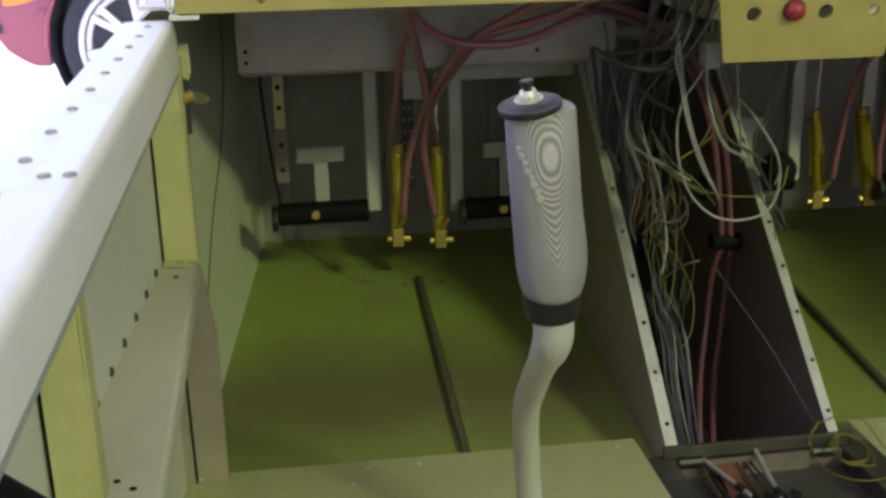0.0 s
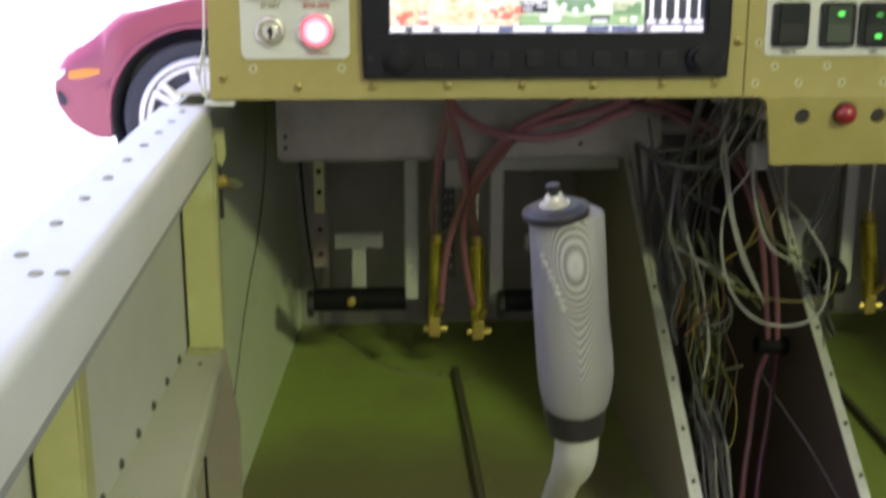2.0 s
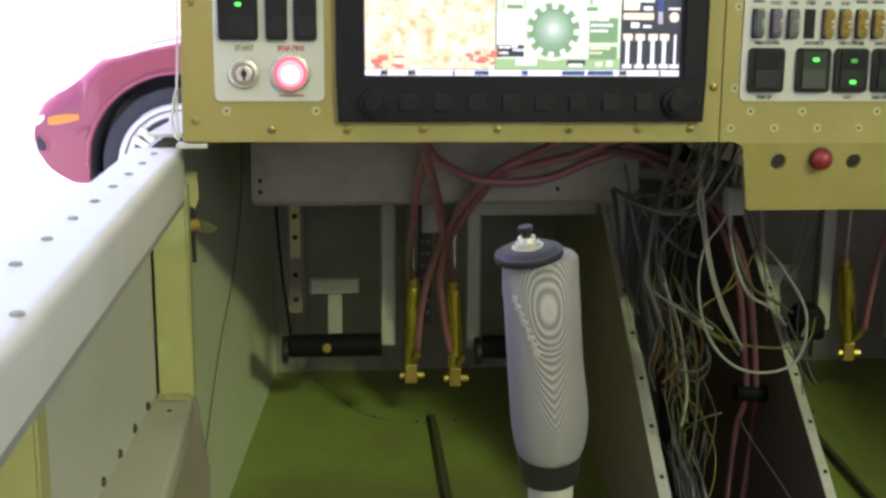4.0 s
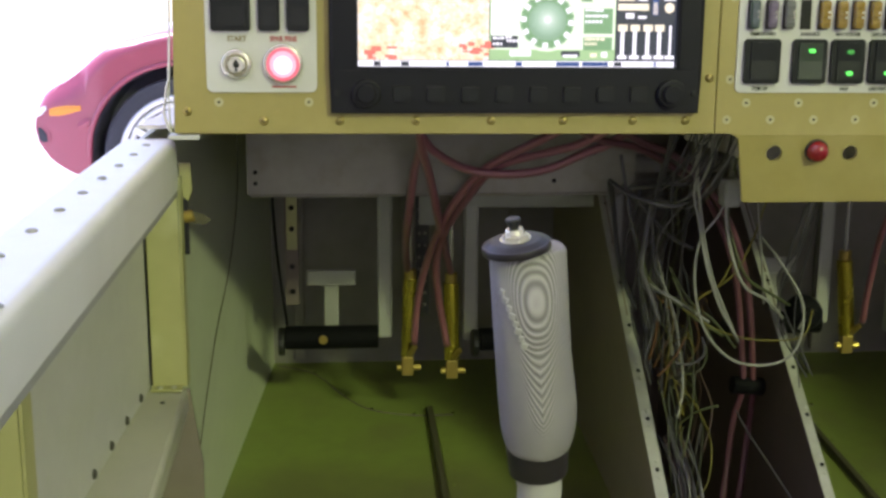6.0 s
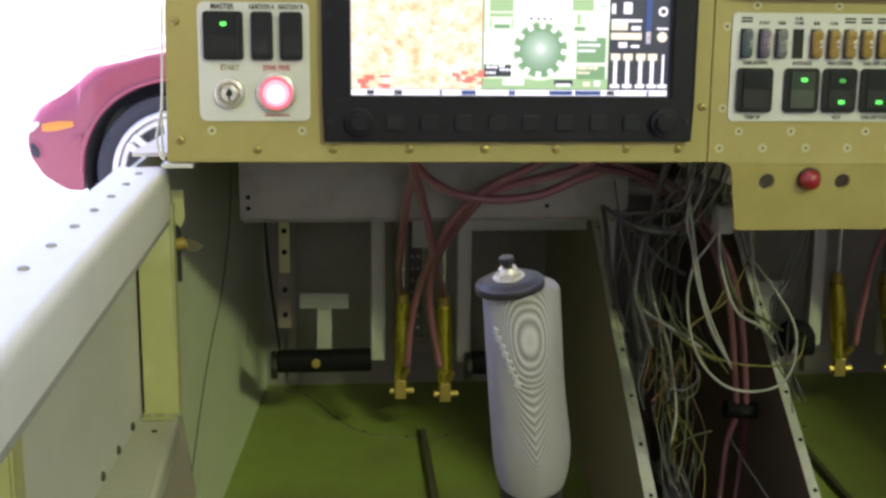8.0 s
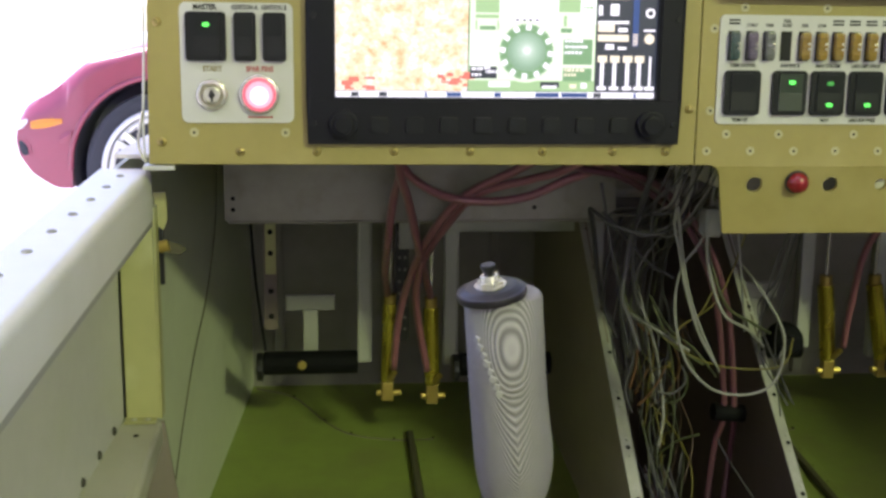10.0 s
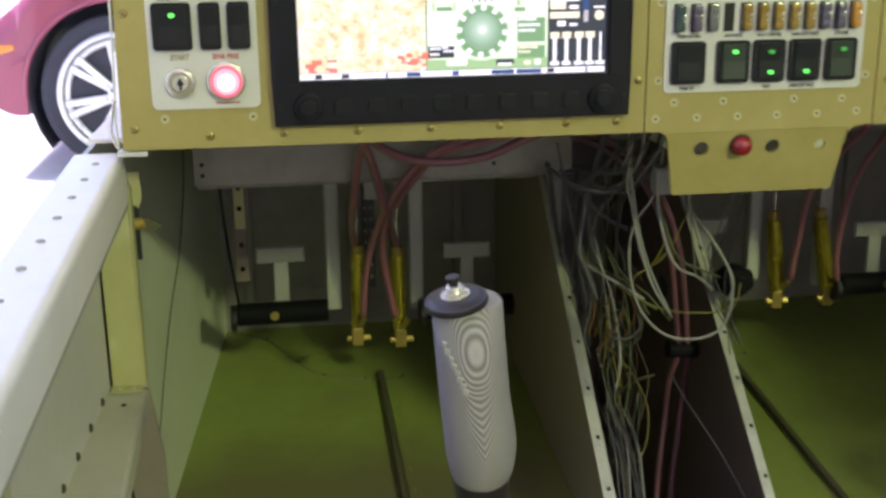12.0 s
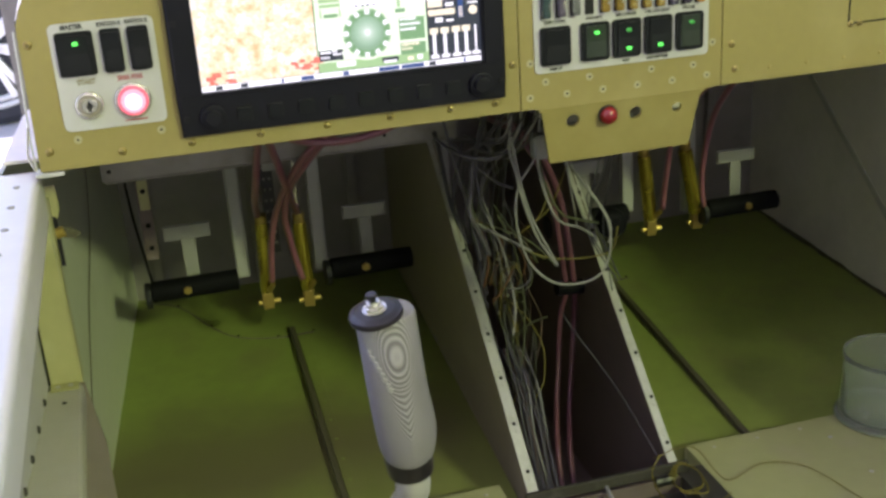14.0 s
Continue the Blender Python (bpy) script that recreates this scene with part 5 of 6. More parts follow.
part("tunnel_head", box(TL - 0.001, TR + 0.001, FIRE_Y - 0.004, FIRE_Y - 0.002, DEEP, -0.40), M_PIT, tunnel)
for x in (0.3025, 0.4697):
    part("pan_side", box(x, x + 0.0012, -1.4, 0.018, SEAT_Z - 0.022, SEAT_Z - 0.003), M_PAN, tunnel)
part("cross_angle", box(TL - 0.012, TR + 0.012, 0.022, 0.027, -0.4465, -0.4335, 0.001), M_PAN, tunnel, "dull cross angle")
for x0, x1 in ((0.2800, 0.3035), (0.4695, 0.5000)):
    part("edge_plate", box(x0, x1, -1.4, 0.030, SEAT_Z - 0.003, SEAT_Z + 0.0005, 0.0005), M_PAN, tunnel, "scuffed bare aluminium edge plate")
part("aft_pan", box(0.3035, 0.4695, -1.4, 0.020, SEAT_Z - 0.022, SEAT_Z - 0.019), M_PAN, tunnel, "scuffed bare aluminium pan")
for x in (0.318, 0.450):
    part("clip", cyl((x - 0.012, 0.019, -0.449), (x + 0.012, 0.019, -0.449), 0.006, seg=10, bevel=0.001), M_BLACK, tunnel, "black cushion clip")
part("hose_clamp", cyl((0.418, 0.252, -0.308), (0.452, 0.252, -0.311), 0.0095, seg=14, bevel=0.001), M_RUBBER, tunnel, "black cushion clamp round the hoses")


# ---- wiring ----
harness = thing("wiring_harness", (0.37, 0.12, -0.44), "tangled unfinished harness of white, grey and yellow wires", "wiring")


def wire(points, r, material):
    return part("wire", tube(points, 0.76 * r, 6, 6), material, harness, smooth=True)


wire([(0.345, 0.07, -0.03), (0.343, 0.100, -0.091), (0.324, 0.100, -0.121), (0.321, 0.100, -0.162), (0.333, 0.100, -0.204), (0.358, 0.100, -0.231), (0.388, 0.100, -0.238), (0.414, 0.100, -0.230), (0.433, 0.120, -0.212),
      (0.438, 0.140, -0.185), (0.422, 0.160, -0.152), (0.419, 0.200, -0.138)], 0.0017, M_WIRE_W)
wire([(0.338, 0.06, -0.02), (0.346, 0.100, -0.091), (0.353, 0.100, -0.132), (0.367, 0.100, -0.163), (0.397, 0.120, -0.182), (0.43, 0.16, -0.21)], 0.0020, M_WIRE_W)
wire([(0.342, 0.06, -0.02), (0.349, 0.104, -0.091), (0.357, 0.104, -0.128), (0.371, 0.104, -0.157), (0.401, 0.126, -0.176), (0.44, 0.17, -0.20)], 0.0020, M_WIRE_N)
wire([(0.308, 0.080, -0.02), (0.319, 0.090, -0.089), (0.336, 0.100, -0.152), (0.372, 0.120, -0.222)], 0.0018, M_WIRE_W)
wire([(0.324, 0.140, -0.194), (0.363, 0.140, -0.217), (0.402, 0.140, -0.226), (0.442, 0.140, -0.223), (0.455, 0.15, -0.20)], 0.0011, M_WIRE_Y)
wire([(0.336, 0.130, -0.181), (0.367, 0.130, -0.160), (0.383, 0.130, -0.128), (0.39, 0.12, -0.09)], 0.0011, M_WIRE_Y)
wire([(0.308, 0.180, -0.183), (0.348, 0.180, -0.206), (0.370, 0.180, -0.240)], 0.0016, M_WIRE_N)
wire([(0.314, 0.220, -0.193), (0.345, 0.230, -0.230), (0.323, 0.220, -0.276)], 0.0016, M_WIRE_O)
wire([(0.412, 0.22, -0.325), (0.418, 0.200, -0.341), (0.443, 0.140, -0.388), (0.454, 0.070, -0.427), (0.458, 0.040, -0.445)], 0.0011, M_WIRE_P)
wire([(0.311, 0.07, -0.03), (0.313, 0.090, -0.076), (0.318, 0.090, -0.099), (0.323, 0.090, -0.124), (0.330, 0.090, -0.149), (0.342, 0.090, -0.180), (0.364, 0.100, -0.213)], 0.0016, M_WIRE_W)
wire([(0.317, 0.050, -0.012), (0.317, 0.060, -0.024), (0.319, 0.070, -0.046), (0.319, 0.100, -0.073), (0.311, 0.130, -0.091), (0.299, 0.170, -0.095)], 0.0022, M_WIRE_W)
wire([(0.262, 0.150, -0.05), (0.269, 0.150, -0.086), (0.275, 0.150, -0.115), (0.285, 0.150, -0.153), (0.289, 0.150, -0.174), (0.302, 0.140, -0.177), (0.321, 0.130, -0.188), (0.329, 0.120, -0.193)], 0.0019, M_WIRE_P)
wire([(0.292, 0.150, -0.171), (0.302, 0.140, -0.177), (0.321, 0.130, -0.188), (0.345, 0.125, -0.203)], 0.0018, M_WIRE_W)
wire([(0.304, 0.150, -0.164), (0.316, 0.140, -0.199), (0.324, 0.140, -0.238), (0.325, 0.130, -0.268), (0.318, 0.120, -0.295)], 0.0015, M_WIRE_W)
wire([(0.291, 0.150, -0.166), (0.300, 0.150, -0.191), (0.303, 0.150, -0.218), (0.297, 0.150, -0.246)], 0.0017, M_WIRE_O)
wire([(0.367, 0.130, -0.144), (0.355, 0.130, -0.168), (0.337, 0.130, -0.181), (0.332, 0.130, -0.191)], 0.0012, M_WIRE_Y)
wire([(0.287, 0.120, -0.084), (0.291, 0.140, -0.108), (0.290, 0.160, -0.139), (0.291, 0.170, -0.169), (0.300, 0.165, -0.220)], 0.0020, M_WIRE_P)
wire([(0.292, 0.080, -0.020), (0.290, 0.100, -0.046), (0.291, 0.130, -0.080), (0.294, 0.150, -0.115), (0.301, 0.160, -0.155), (0.313, 0.170, -0.180)], 0.0022, M_WIRE_P)
wire([(0.374, 0.100, -0.080), (0.387, 0.120, -0.126), (0.403, 0.150, -0.165), (0.414, 0.170, -0.198)], 0.0014, M_WIRE_W)
wire([(0.427, 0.180, -0.151), (0.438, 0.170, -0.171), (0.448, 0.160, -0.193), (0.451, 0.160, -0.208), (0.447, 0.160, -0.222)], 0.0016, M_WIRE_W)
wire([(0.325, 0.130, -0.218), (0.318, 0.130, -0.234), (0.308, 0.130, -0.248), (0.300, 0.130, -0.256)], 0.0014, M_WIRE_O)
wire([(0.341, 0.130, -0.219), (0.344, 0.130, -0.235), (0.332, 0.130, -0.245), (0.316, 0.130, -0.243)], 0.0013, M_WIRE_P)
# lilac-grey strands sagging across the upper end of the left channel
wire([(0.306, 0.13, -0.015), (0.300, 0.14, -0.065), (0.290, 0.14, -0.096), (0.285, 0.14, -0.131), (0.283, 0.14, -0.155), (0.290, 0.14, -0.174), (0.302, 0.14, -0.205)], 0.0032, M_WIRE_P)
wire([(0.342, 0.11, -0.015), (0.336, 0.12, -0.065), (0.321, 0.12, -0.086), (0.300, 0.12, -0.093), (0.271, 0.13, -0.086), (0.255, 0.16, -0.075)], 0.0024, M_WIRE_P)
wire([(0.270, 0.17, -0.080), (0.285, 0.16, -0.097), (0.299, 0.16, -0.113), (0.317, 0.16, -0.130), (0.337, 0.16, -0.141)], 0.0026, M_WIRE_P)
wire([(0.275, 0.15, -0.114), (0.286, 0.15, -0.147), (0.294, 0.15, -0.169), (0.316, 0.15, -0.187), (0.342, 0.15, -0.208), (0.368, 0.15, -0.224)], 0.0017, M_WIRE_N)
wire([(0.294, 0.15, -0.169), (0.302, 0.15, -0.191), (0.299, 0.15, -0.219), (0.293, 0.15, -0.247), (0.300, 0.15, -0.270)], 0.0014, M_WIRE_P)
wire([(0.270, 0.22, -0.085), (0.279, 0.24, -0.111), (0.284, 0.24, -0.149), (0.291, 0.24, -0.185), (0.306, 0.24, -0.215)], 0.0034, M_WIRE_G)
wire([(0.296, 0.20, -0.090), (0.291, 0.20, -0.115), (0.282, 0.20, -0.144), (0.283, 0.20, -0.181), (0.296, 0.20, -0.210)], 0.0022, M_WIRE_G)
connector = part("connector", box(0.3345, 0.3490, 0.072, 0.092, -0.087, -0.062, 0.003), M_WIRE_W, harness, "pale plastic connector")
random.seed(11)
choice = [M_WIRE_G, M_WIRE_G, M_WIRE_W, M_WIRE_N, M_WIRE_N, M_WIRE_Y, M_WIRE_O, M_WIRE_B]
jit = lambda s: random.uniform(-s, s)  # noqa: E731
# dark inner strands behind the others, dropping from the panel to the left channel
ends = [0.294 + 0.0038 * k for k in range(10)]
random.shuffle(ends)
for k in range(10):
    x0, x1 = 0.296 + 0.0073 * k + jit(0.005), ends[k]
    wire([(x0, 0.06 + jit(0.02), -0.006), ((x0 + x1) / 2 + jit(0.016), 0.13 + jit(0.03), -0.07 + jit(0.02)), (x1 + jit(0.012), 0.19 + jit(0.03), -0.125 + jit(0.02)), (x1 + jit(0.006), 0.225 + jit(0.02), -0.18 + jit(0.03)), (0.312 + jit(0.005), 0.205 + jit(0.02), -0.255 + jit(0.02))],
         random.choice((0.0005, 0.0007, 0.0010)), (M_WIRE_G, M_WIRE_P, M_WIRE_G, M_WIRE_P)[k % 4])
# pale strands in front: short sweeps under the tray, long ones to the channel
for k in range(10):
    x0 = 0.300 + 0.0048 * k + jit(0.003)
    wire([(x0, 0.040, -0.004), (x0 - 0.001 + jit(0.005), 0.062 + jit(0.01), -0.032), (x0 - 0.008 + jit(0.008), 0.09 + jit(0.015), -0.062 + jit(0.012)), (x0 - 0.017 + jit(0.010), 0.13 + jit(0.02), -0.083 + jit(0.012)), (x0 - 0.026 + jit(0.01), 0.19, -0.094 + jit(0.014))],
         random.choice((0.0007, 0.0010, 0.0012)), (M_WIRE_P, M_WIRE_G, M_WIRE_W)[k % 3])
random.shuffle(ends)
for k in range(7):
    x0, x1 = 0.303 + 0.0050 * k + jit(0.004), ends[k]
    wire([(x0, 0.050, -0.010), (x0 - 0.003 + jit(0.010), 0.10, -0.072 + jit(0.01)), (x1 + jit(0.010), 0.150 + jit(0.01), -0.128 + jit(0.016)), (x1 + 0.006 + jit(0.008), 0.165 + jit(0.015), -0.185 + jit(0.016)), (0.312 + 0.003 * k + jit(0.004), 0.15 + jit(0.015), -0.265 + jit(0.025))],
         random.choice((0.0006, 0.0008, 0.0010)), (M_WIRE_P, M_WIRE_G, M_WIRE_N, M_WIRE_W)[k % 4])
# long loose strands hanging free in the mouth of the tunnel
wire([(0.318, 0.17, -0.160), (0.338, 0.165, -0.192), (0.362, 0.16, -0.212), (0.383, 0.155, -0.238)], 0.0014, M_WIRE_N)
wire([(0.316, 0.15, -0.165), (0.332, 0.145, -0.205), (0.338, 0.14, -0.255), (0.334, 0.13, -0.305), (0.325, 0.12, -0.335)], 0.0012, M_WIRE_N)
wire([(0.330, 0.16, -0.318), (0.346, 0.15, -0.300), (0.366, 0.145, -0.292)], 0.0013, M_WIRE_N)
wire([(0.333, 0.18, -0.262), (0.342, 0.17, -0.268), (0.356, 0.17, -0.262), (0.360, 0.17, -0.245), (0.353, 0.17, -0.230)], 0.0010, M_WIRE_N)
wire([(0.316, 0.16, -0.270), (0.333, 0.15, -0.252), (0.345, 0.15, -0.228), (0.338, 0.15, -0.205)], 0.0009, M_WIRE_O)
wire([(0.318, 0.16, -0.262), (0.345, 0.155, -0.292), (0.362, 0.15, -0.330), (0.355, 0.13, -0.362), (0.340, 0.12, -0.378)], 0.0009, M_WIRE_Y)
wire([(0.312, 0.18, -0.185), (0.323, 0.17, -0.205), (0.321, 0.16, -0.245), (0.313, 0.15, -0.285)], 0.0010, M_WIRE_Y)
# thin curls caught on the channel
for k in range(10):
    cx, cy, cz = random.uniform(0.314, 0.350), random.uniform(0.12, 0.19), random.uniform(-0.335, -0.205)
    r, turn0 = random.uniform(0.010, 0.026), random.uniform(0, 6.28)
    pts = []
    for q in range(6):
        a = turn0 + q * random.uniform(0.4, 0.8)
        pts.append((cx + 0.6 * r * math.cos(a) + jit(0.004), cy + jit(0.02), cz + 1.6 * r * math.sin(a) + jit(0.006)))
    wire(pts, random.choice((0.0004, 0.0006, 0.0008)), (M_WIRE_Y, M_WIRE_N, M_WIRE_O, M_WIRE_Y, M_WIRE_G, M_WIRE_N, M_WIRE_W)[k % 7])
for k in range(4):
    x0 = 0.312 + 0.0040 * k
    wire([(x0 + jit(0.003), 0.165 + jit(0.01), -0.275 + jit(0.02)), (x0 + 0.003 + jit(0.003), 0.150, -0.305), (x0 + 0.003 + jit(0.004), 0.135, -0.335), (x0 + 0.006 + jit(0.004), 0.12, -0.365)], 0.0009, (M_WIRE_N, M_WIRE_P, M_WIRE_G)[k % 3])
# long dark hairs crossing the mouth of the tunnel
for k in range(8):
    x0, z0 = random.uniform(0.312, 0.345), random.uniform(-0.24, -0.14)
    wire([(x0, 0.18 + jit(0.02), z0), (x0 + 0.012 + jit(0.012), 0.17 + jit(0.02), z0 - 0.035 + jit(0.01)), (x0 + 0.022 + jit(0.016), 0.16 + jit(0.02), z0 - 0.075 + jit(0.015)), (x0 + 0.014 + jit(0.02), 0.14 + jit(0.02), z0 - 0.12 + jit(0.02)), (x0 + jit(0.02), 0.125 + jit(0.01), z0 - 0.15 + jit(0.02))],
         random.choice((0.0004, 0.0006, 0.0008)), (M_WIRE_G, M_WIRE_N, M_WIRE_B, M_WIRE_Y, M_WIRE_G)[k % 5])
# tight bundle running down to the pan, mostly dark strands for the tunnel's shade
for k in range(14):
    x0 = 0.313 + 0.0019 * k
    wire([(x0 + jit(0.004), 0.155 + jit(0.012), -0.325 + jit(0.012)), (x0 + 0.002 + jit(0.004), 0.12 + jit(0.01), -0.355), (x0 + 0.002 + jit(0.003), 0.085 + jit(0.008), -0.395), (x0 + 0.001 + jit(0.003), 0.05 + jit(0.006), -0.435), (x0, 0.028, -0.454)],
         random.choice((0.0010, 0.0013, 0.0016)), (M_WIRE_G, M_WIRE_P, M_WIRE_G, M_WIRE_B, M_WIRE_G, M_WIRE_G, M_WIRE_W)[k % 7])
# right-hand strands climbing to the pilot's side channel
for k in range(4):
    wire([(0.44 + jit(0.012), 0.10 + jit(0.03), -0.06), (0.445 + jit(0.01), 0.17 + jit(0.02), -0.14), (0.452 + jit(0.008), 0.20 + jit(0.02), -0.21 + jit(0.02)), (0.455 + jit(0.006), 0.16 + jit(0.02), -0.27 + jit(0.03))], random.choice((0.0009, 0.0012)), (M_WIRE_G, M_WIRE_P)[k % 2])
# strands running aft over the pan
for k in range(10):
    x0 = 0.322 + 0.006 * k
    wire([(x0, 0.03, -0.452), (x0 + 0.003 + jit(0.003), -0.02, -0.458), (x0 + 0.006 + jit(0.008), -0.10, -0.462), (x0 + jit(0.02), -0.3, -0.464)], 0.0016, choice[(k * 3 + 1) % 8] if k % 3 else M_WIRE_B)
# yellow loops on the edge plate and seat floor
wire([(0.452, 0.05, -0.44), (0.449, 0.030, -0.424), (0.435, 0.018, -0.437), (0.430, -0.020, -0.4425), (0.445, -0.045, -0.4435), (0.470, -0.050, -0.4435), (0.50, -0.035, -0.4435)], 0.0011, M_WIRE_Y)
wire([(0.445, 0.028, -0.425), (0.470, 0.032, -0.421), (0.492, 0.028, -0.424), (0.505, 0.0, -0.4435), (0.515, -0.012, -0.4435), (0.56, 0.004, -0.4435), (0.60, -0.02, -0.4435), (0.62, -0.10, -0.4435)], 0.0008, M_WIRE_Y)
for k in range(4):
    wire([(0.452, 0.012 - 0.004 * k, -0.440), (0.468, 0.020 + jit(0.004), -0.434), (0.484, 0.006 + jit(0.006), -0.438), (0.478, -0.02 + jit(0.008), -0.4425), (0.456, -0.02 + jit(0.006), -0.4425), (0.452, 0.005, -0.4425)], 0.0011, M_WIRE_Y)
boot = thing("rubber_boot", (0.472, 0.215, -0.213), "black rubber boot beside the tunnel channel", "boot")
turned = [(0.0, 0.010), (0.004, 0.0160), (0.012, 0.0180), (0.022, 0.0175), (0.027, 0.0150), (0.029, 0.0105)]
bm = bmesh.new()
rings = [[bm.verts.new((0.4745 + r * math.cos(2 * math.pi * k / 24), 0.200 + d, -0.2195 + r * math.sin(2 * math.pi * k / 24))) for k in range(24)] for d, r in turned]
for p, q in zip(rings, rings[1:]):
    for k in range(24):
        bm.faces.new((p[k], p[(k + 1) % 24], q[(k + 1) % 24], q[k]))
bm.faces.new(rings[0])
bm.faces.new(rings[-1])
part("body", bm, M_RUBBER, boot, smooth=True)
part("plug", cyl((0.4745, 0.194, -0.2195), (0.4745, 0.201, -0.2195), 0.0085, seg=18, bevel=0.001), M_RUBBER, boot)
for k in range(8):
    x0 = 0.338 + 0.0022 * k
    wire([(x0, 0.028, -0.452), (x0 + 0.004, 0.010, -0.4545), (x0 + 0.003 + jit(0.001), -0.012, -0.455), (x0 - 0.001 + jit(0.002), -0.046, -0.452)], 0.0017, M_RIBBON)
terminal = thing("terminal_strip", (0.36, -0.055, -0.466), "green and black terminal strip with wires in the tunnel pan", "terminal strip")
part("strip", box(0.322, 0.402, -0.066, -0.046, -0.4655, -0.456, 0.0015), paint("terminal_green", (0.22, 0.36, 0.10), 0.4, vary=0.1), terminal)
for k in range(6):
    part("terminal", cyl((0.329 + 0.0125 * k, -0.046, -0.451), (0.331 + 0.0125 * k, -0.062, -0.449), 0.0042, seg=10, bevel=0.0006), M_BLACK, terminal, "black terminal sleeve")
for k, (a, b) in enumerate((((0.384, 0.026, -0.444), (0.373, -0.071, -0.450)), ((0.330, 0.026, -0.448), (0.352, -0.05, -0.450)))):
    rod = thing("control_cable", a, "pale control cable with a black sleeve", "cable", "control cables")
    part("casing", cyl(a, b, 0.0024, seg=10), M_WIRE_W, rod)
    m = Vector(a).lerp(Vector(b), 0.72)
    part("sleeve", cyl(m, Vector(a).lerp(Vector(b), 0.86), 0.0038, seg=10, bevel=0.0005), M_BLACK, rod, "black sleeve")

# ---- control stick ----
# it turns about a fore-and-aft hinge under the seat floor and stands leaning to the pilot's left
HINGE = Vector((0.150, 0.0, -0.50))
LEAN = Matrix.Translation(HINGE) @ Matrix.Rotation(radians(-7.7), 4, "Y") @ Matrix.Translation(-HINGE)
stick = thing("control_stick", LEAN @ Vector((0.145, -0.146, SEAT_Z)), "control stick with a grey printed grip and pale bent tube", "control stick")
top, foot = LEAN @ Vector((0.1557, -0.345, -0.0325)), LEAN @ Vector((0.1500, -0.333, -0.1450))
axis = (top - foot).normalized()
across = Vector((1, 0, 0))
across = (across - axis * across.dot(axis)).normalized()
turn = Matrix.Translation(foot) @ Matrix((across, axis.cross(across), axis)).transposed().to_4x4()


def grip_mesh():
    """A handle with a broad rounded front, its local z up the stick."""
    bm = bmesh.new()
    seg, rows = 96, 72
    length = (top - foot).length
    rings = []
    for i in range(rows + 1):
        f = 0.125 + 0.875 * i / rows
        z = f * length
        swell = math.exp(-((f - 0.30) / 0.20) ** 2)
        right, left, flat, back = 0.0176 + 0.0022 * swell, 0.0182 - 0.0004 * swell, 0.0190, 0.0165
        tuck = 1.0
        if f < 0.34:
            tuck = 0.80 + 0.20 * math.sqrt(max(0.0, 1 - ((0.34 - f) / 0.215) ** 2))
        crest = 0.0085 * (max(0.0, f - 0.66) / 0.34) ** 2
        keel = min(1.0, max(0.0, (0.62 - f) / 0.30))
        ring = []
        for k in range(seg):
            t = 2 * math.pi * k / seg
            c, s = math.cos(t), math.sin(t)
            wide, deep = (right if c > 0 else left), (back if s > 0 else flat)
            r = (abs(c / wide) ** 2.35 + abs(s / deep) ** 2.35) ** (-1 / 2.35)
            x, y = r * c * tuck, r * s * (tuck if s > 0 else 0.25 + 0.75 * tuck)
            if y < 0:
                y *= 1 - crest / 0.0205
                y -= 0.0030 * keel * tuck * max(0.0, 1 - abs(x) / (0.9 * wide)) ** 1.2
            ring.append(bm.verts.new((x, y, z)))
        rings.append(ring)
    # rounded shoulder at the top
    for inset, lift in ((0.985, 0.0009), (0.95, 0.0017), (0.88, 0.0022)):
        rings.append([bm.verts.new((v.co.x * inset, v.co.y * inset, length + lift)) for v in rings[rows]])
    for p, q in zip(rings, rings[1:]):
        for k in range(seg):
            bm.faces.new((p[k], p[(k + 1) % seg], q[(k + 1) % seg], q[k]))
    bm.faces.new(rings[0])
    bm.faces.new(rings[-1])
    return bm


grip = new("grip", finish(grip_mesh(), "grip", M_GRIP, True))
grip.parent, grip.matrix_parent_inverse, grip.matrix_basis = stick, Matrix.Translation(Vector(stick["base"])).inverted(), turn
grip["label"] = "grey printed plastic grip with layer rings"
up = (axis + Vector((-0.075, -0.01, 0))).normalized()
cap_at = top + axis * 0.0018 - across * 0.0056 - Vector((0, 0.0015, 0))
cap = part("cap", cyl(cap_at + up * 0.0002, cap_at + up * 0.0040, 0.0162, 0.0160, seg=40, bevel=0.0012), M_CAP, stick, "dark round cap", True)
cap.data.set_sharp_from_angle(angle=radians(25))
dish = part("cap_top", cyl(cap_at + up * 0.0039, cap_at + up * 0.0056, 0.0150, 0.0118, seg=40, bevel=0.0005), M_BLACK, cap, smooth=True)
dish.data.set_sharp_from_angle(angle=radians(25))
nut = part("nut", cyl(cap_at + up * 0.0056, cap_at + up * 0.0082, 0.0062, seg=6, bevel=0.0005), M_STEEL, cap, "bright hexagon nut")
part("washer", cyl(cap_at + up * 0.0055, cap_at + up * 0.0063, 0.0074, seg=24, bevel=0.0002), M_STEEL, cap)
part("collar", cyl(cap_at + up * 0.0082, cap_at + up * 0.0108, 0.0048, 0.0040, seg=20, bevel=0.0004), M_STEEL, cap)
push = part("push_button", cyl(cap_at + up * 0.0108, cap_at + up * 0.0135, 0.0024, seg=14, bevel=0.0004), M_BLACK, cap, "small black push button")
part("button_head", cyl(cap_at + up * 0.0135, cap_at + up * 0.0158, 0.0035, seg=16, bevel=0.0007), M_BLACK, push)
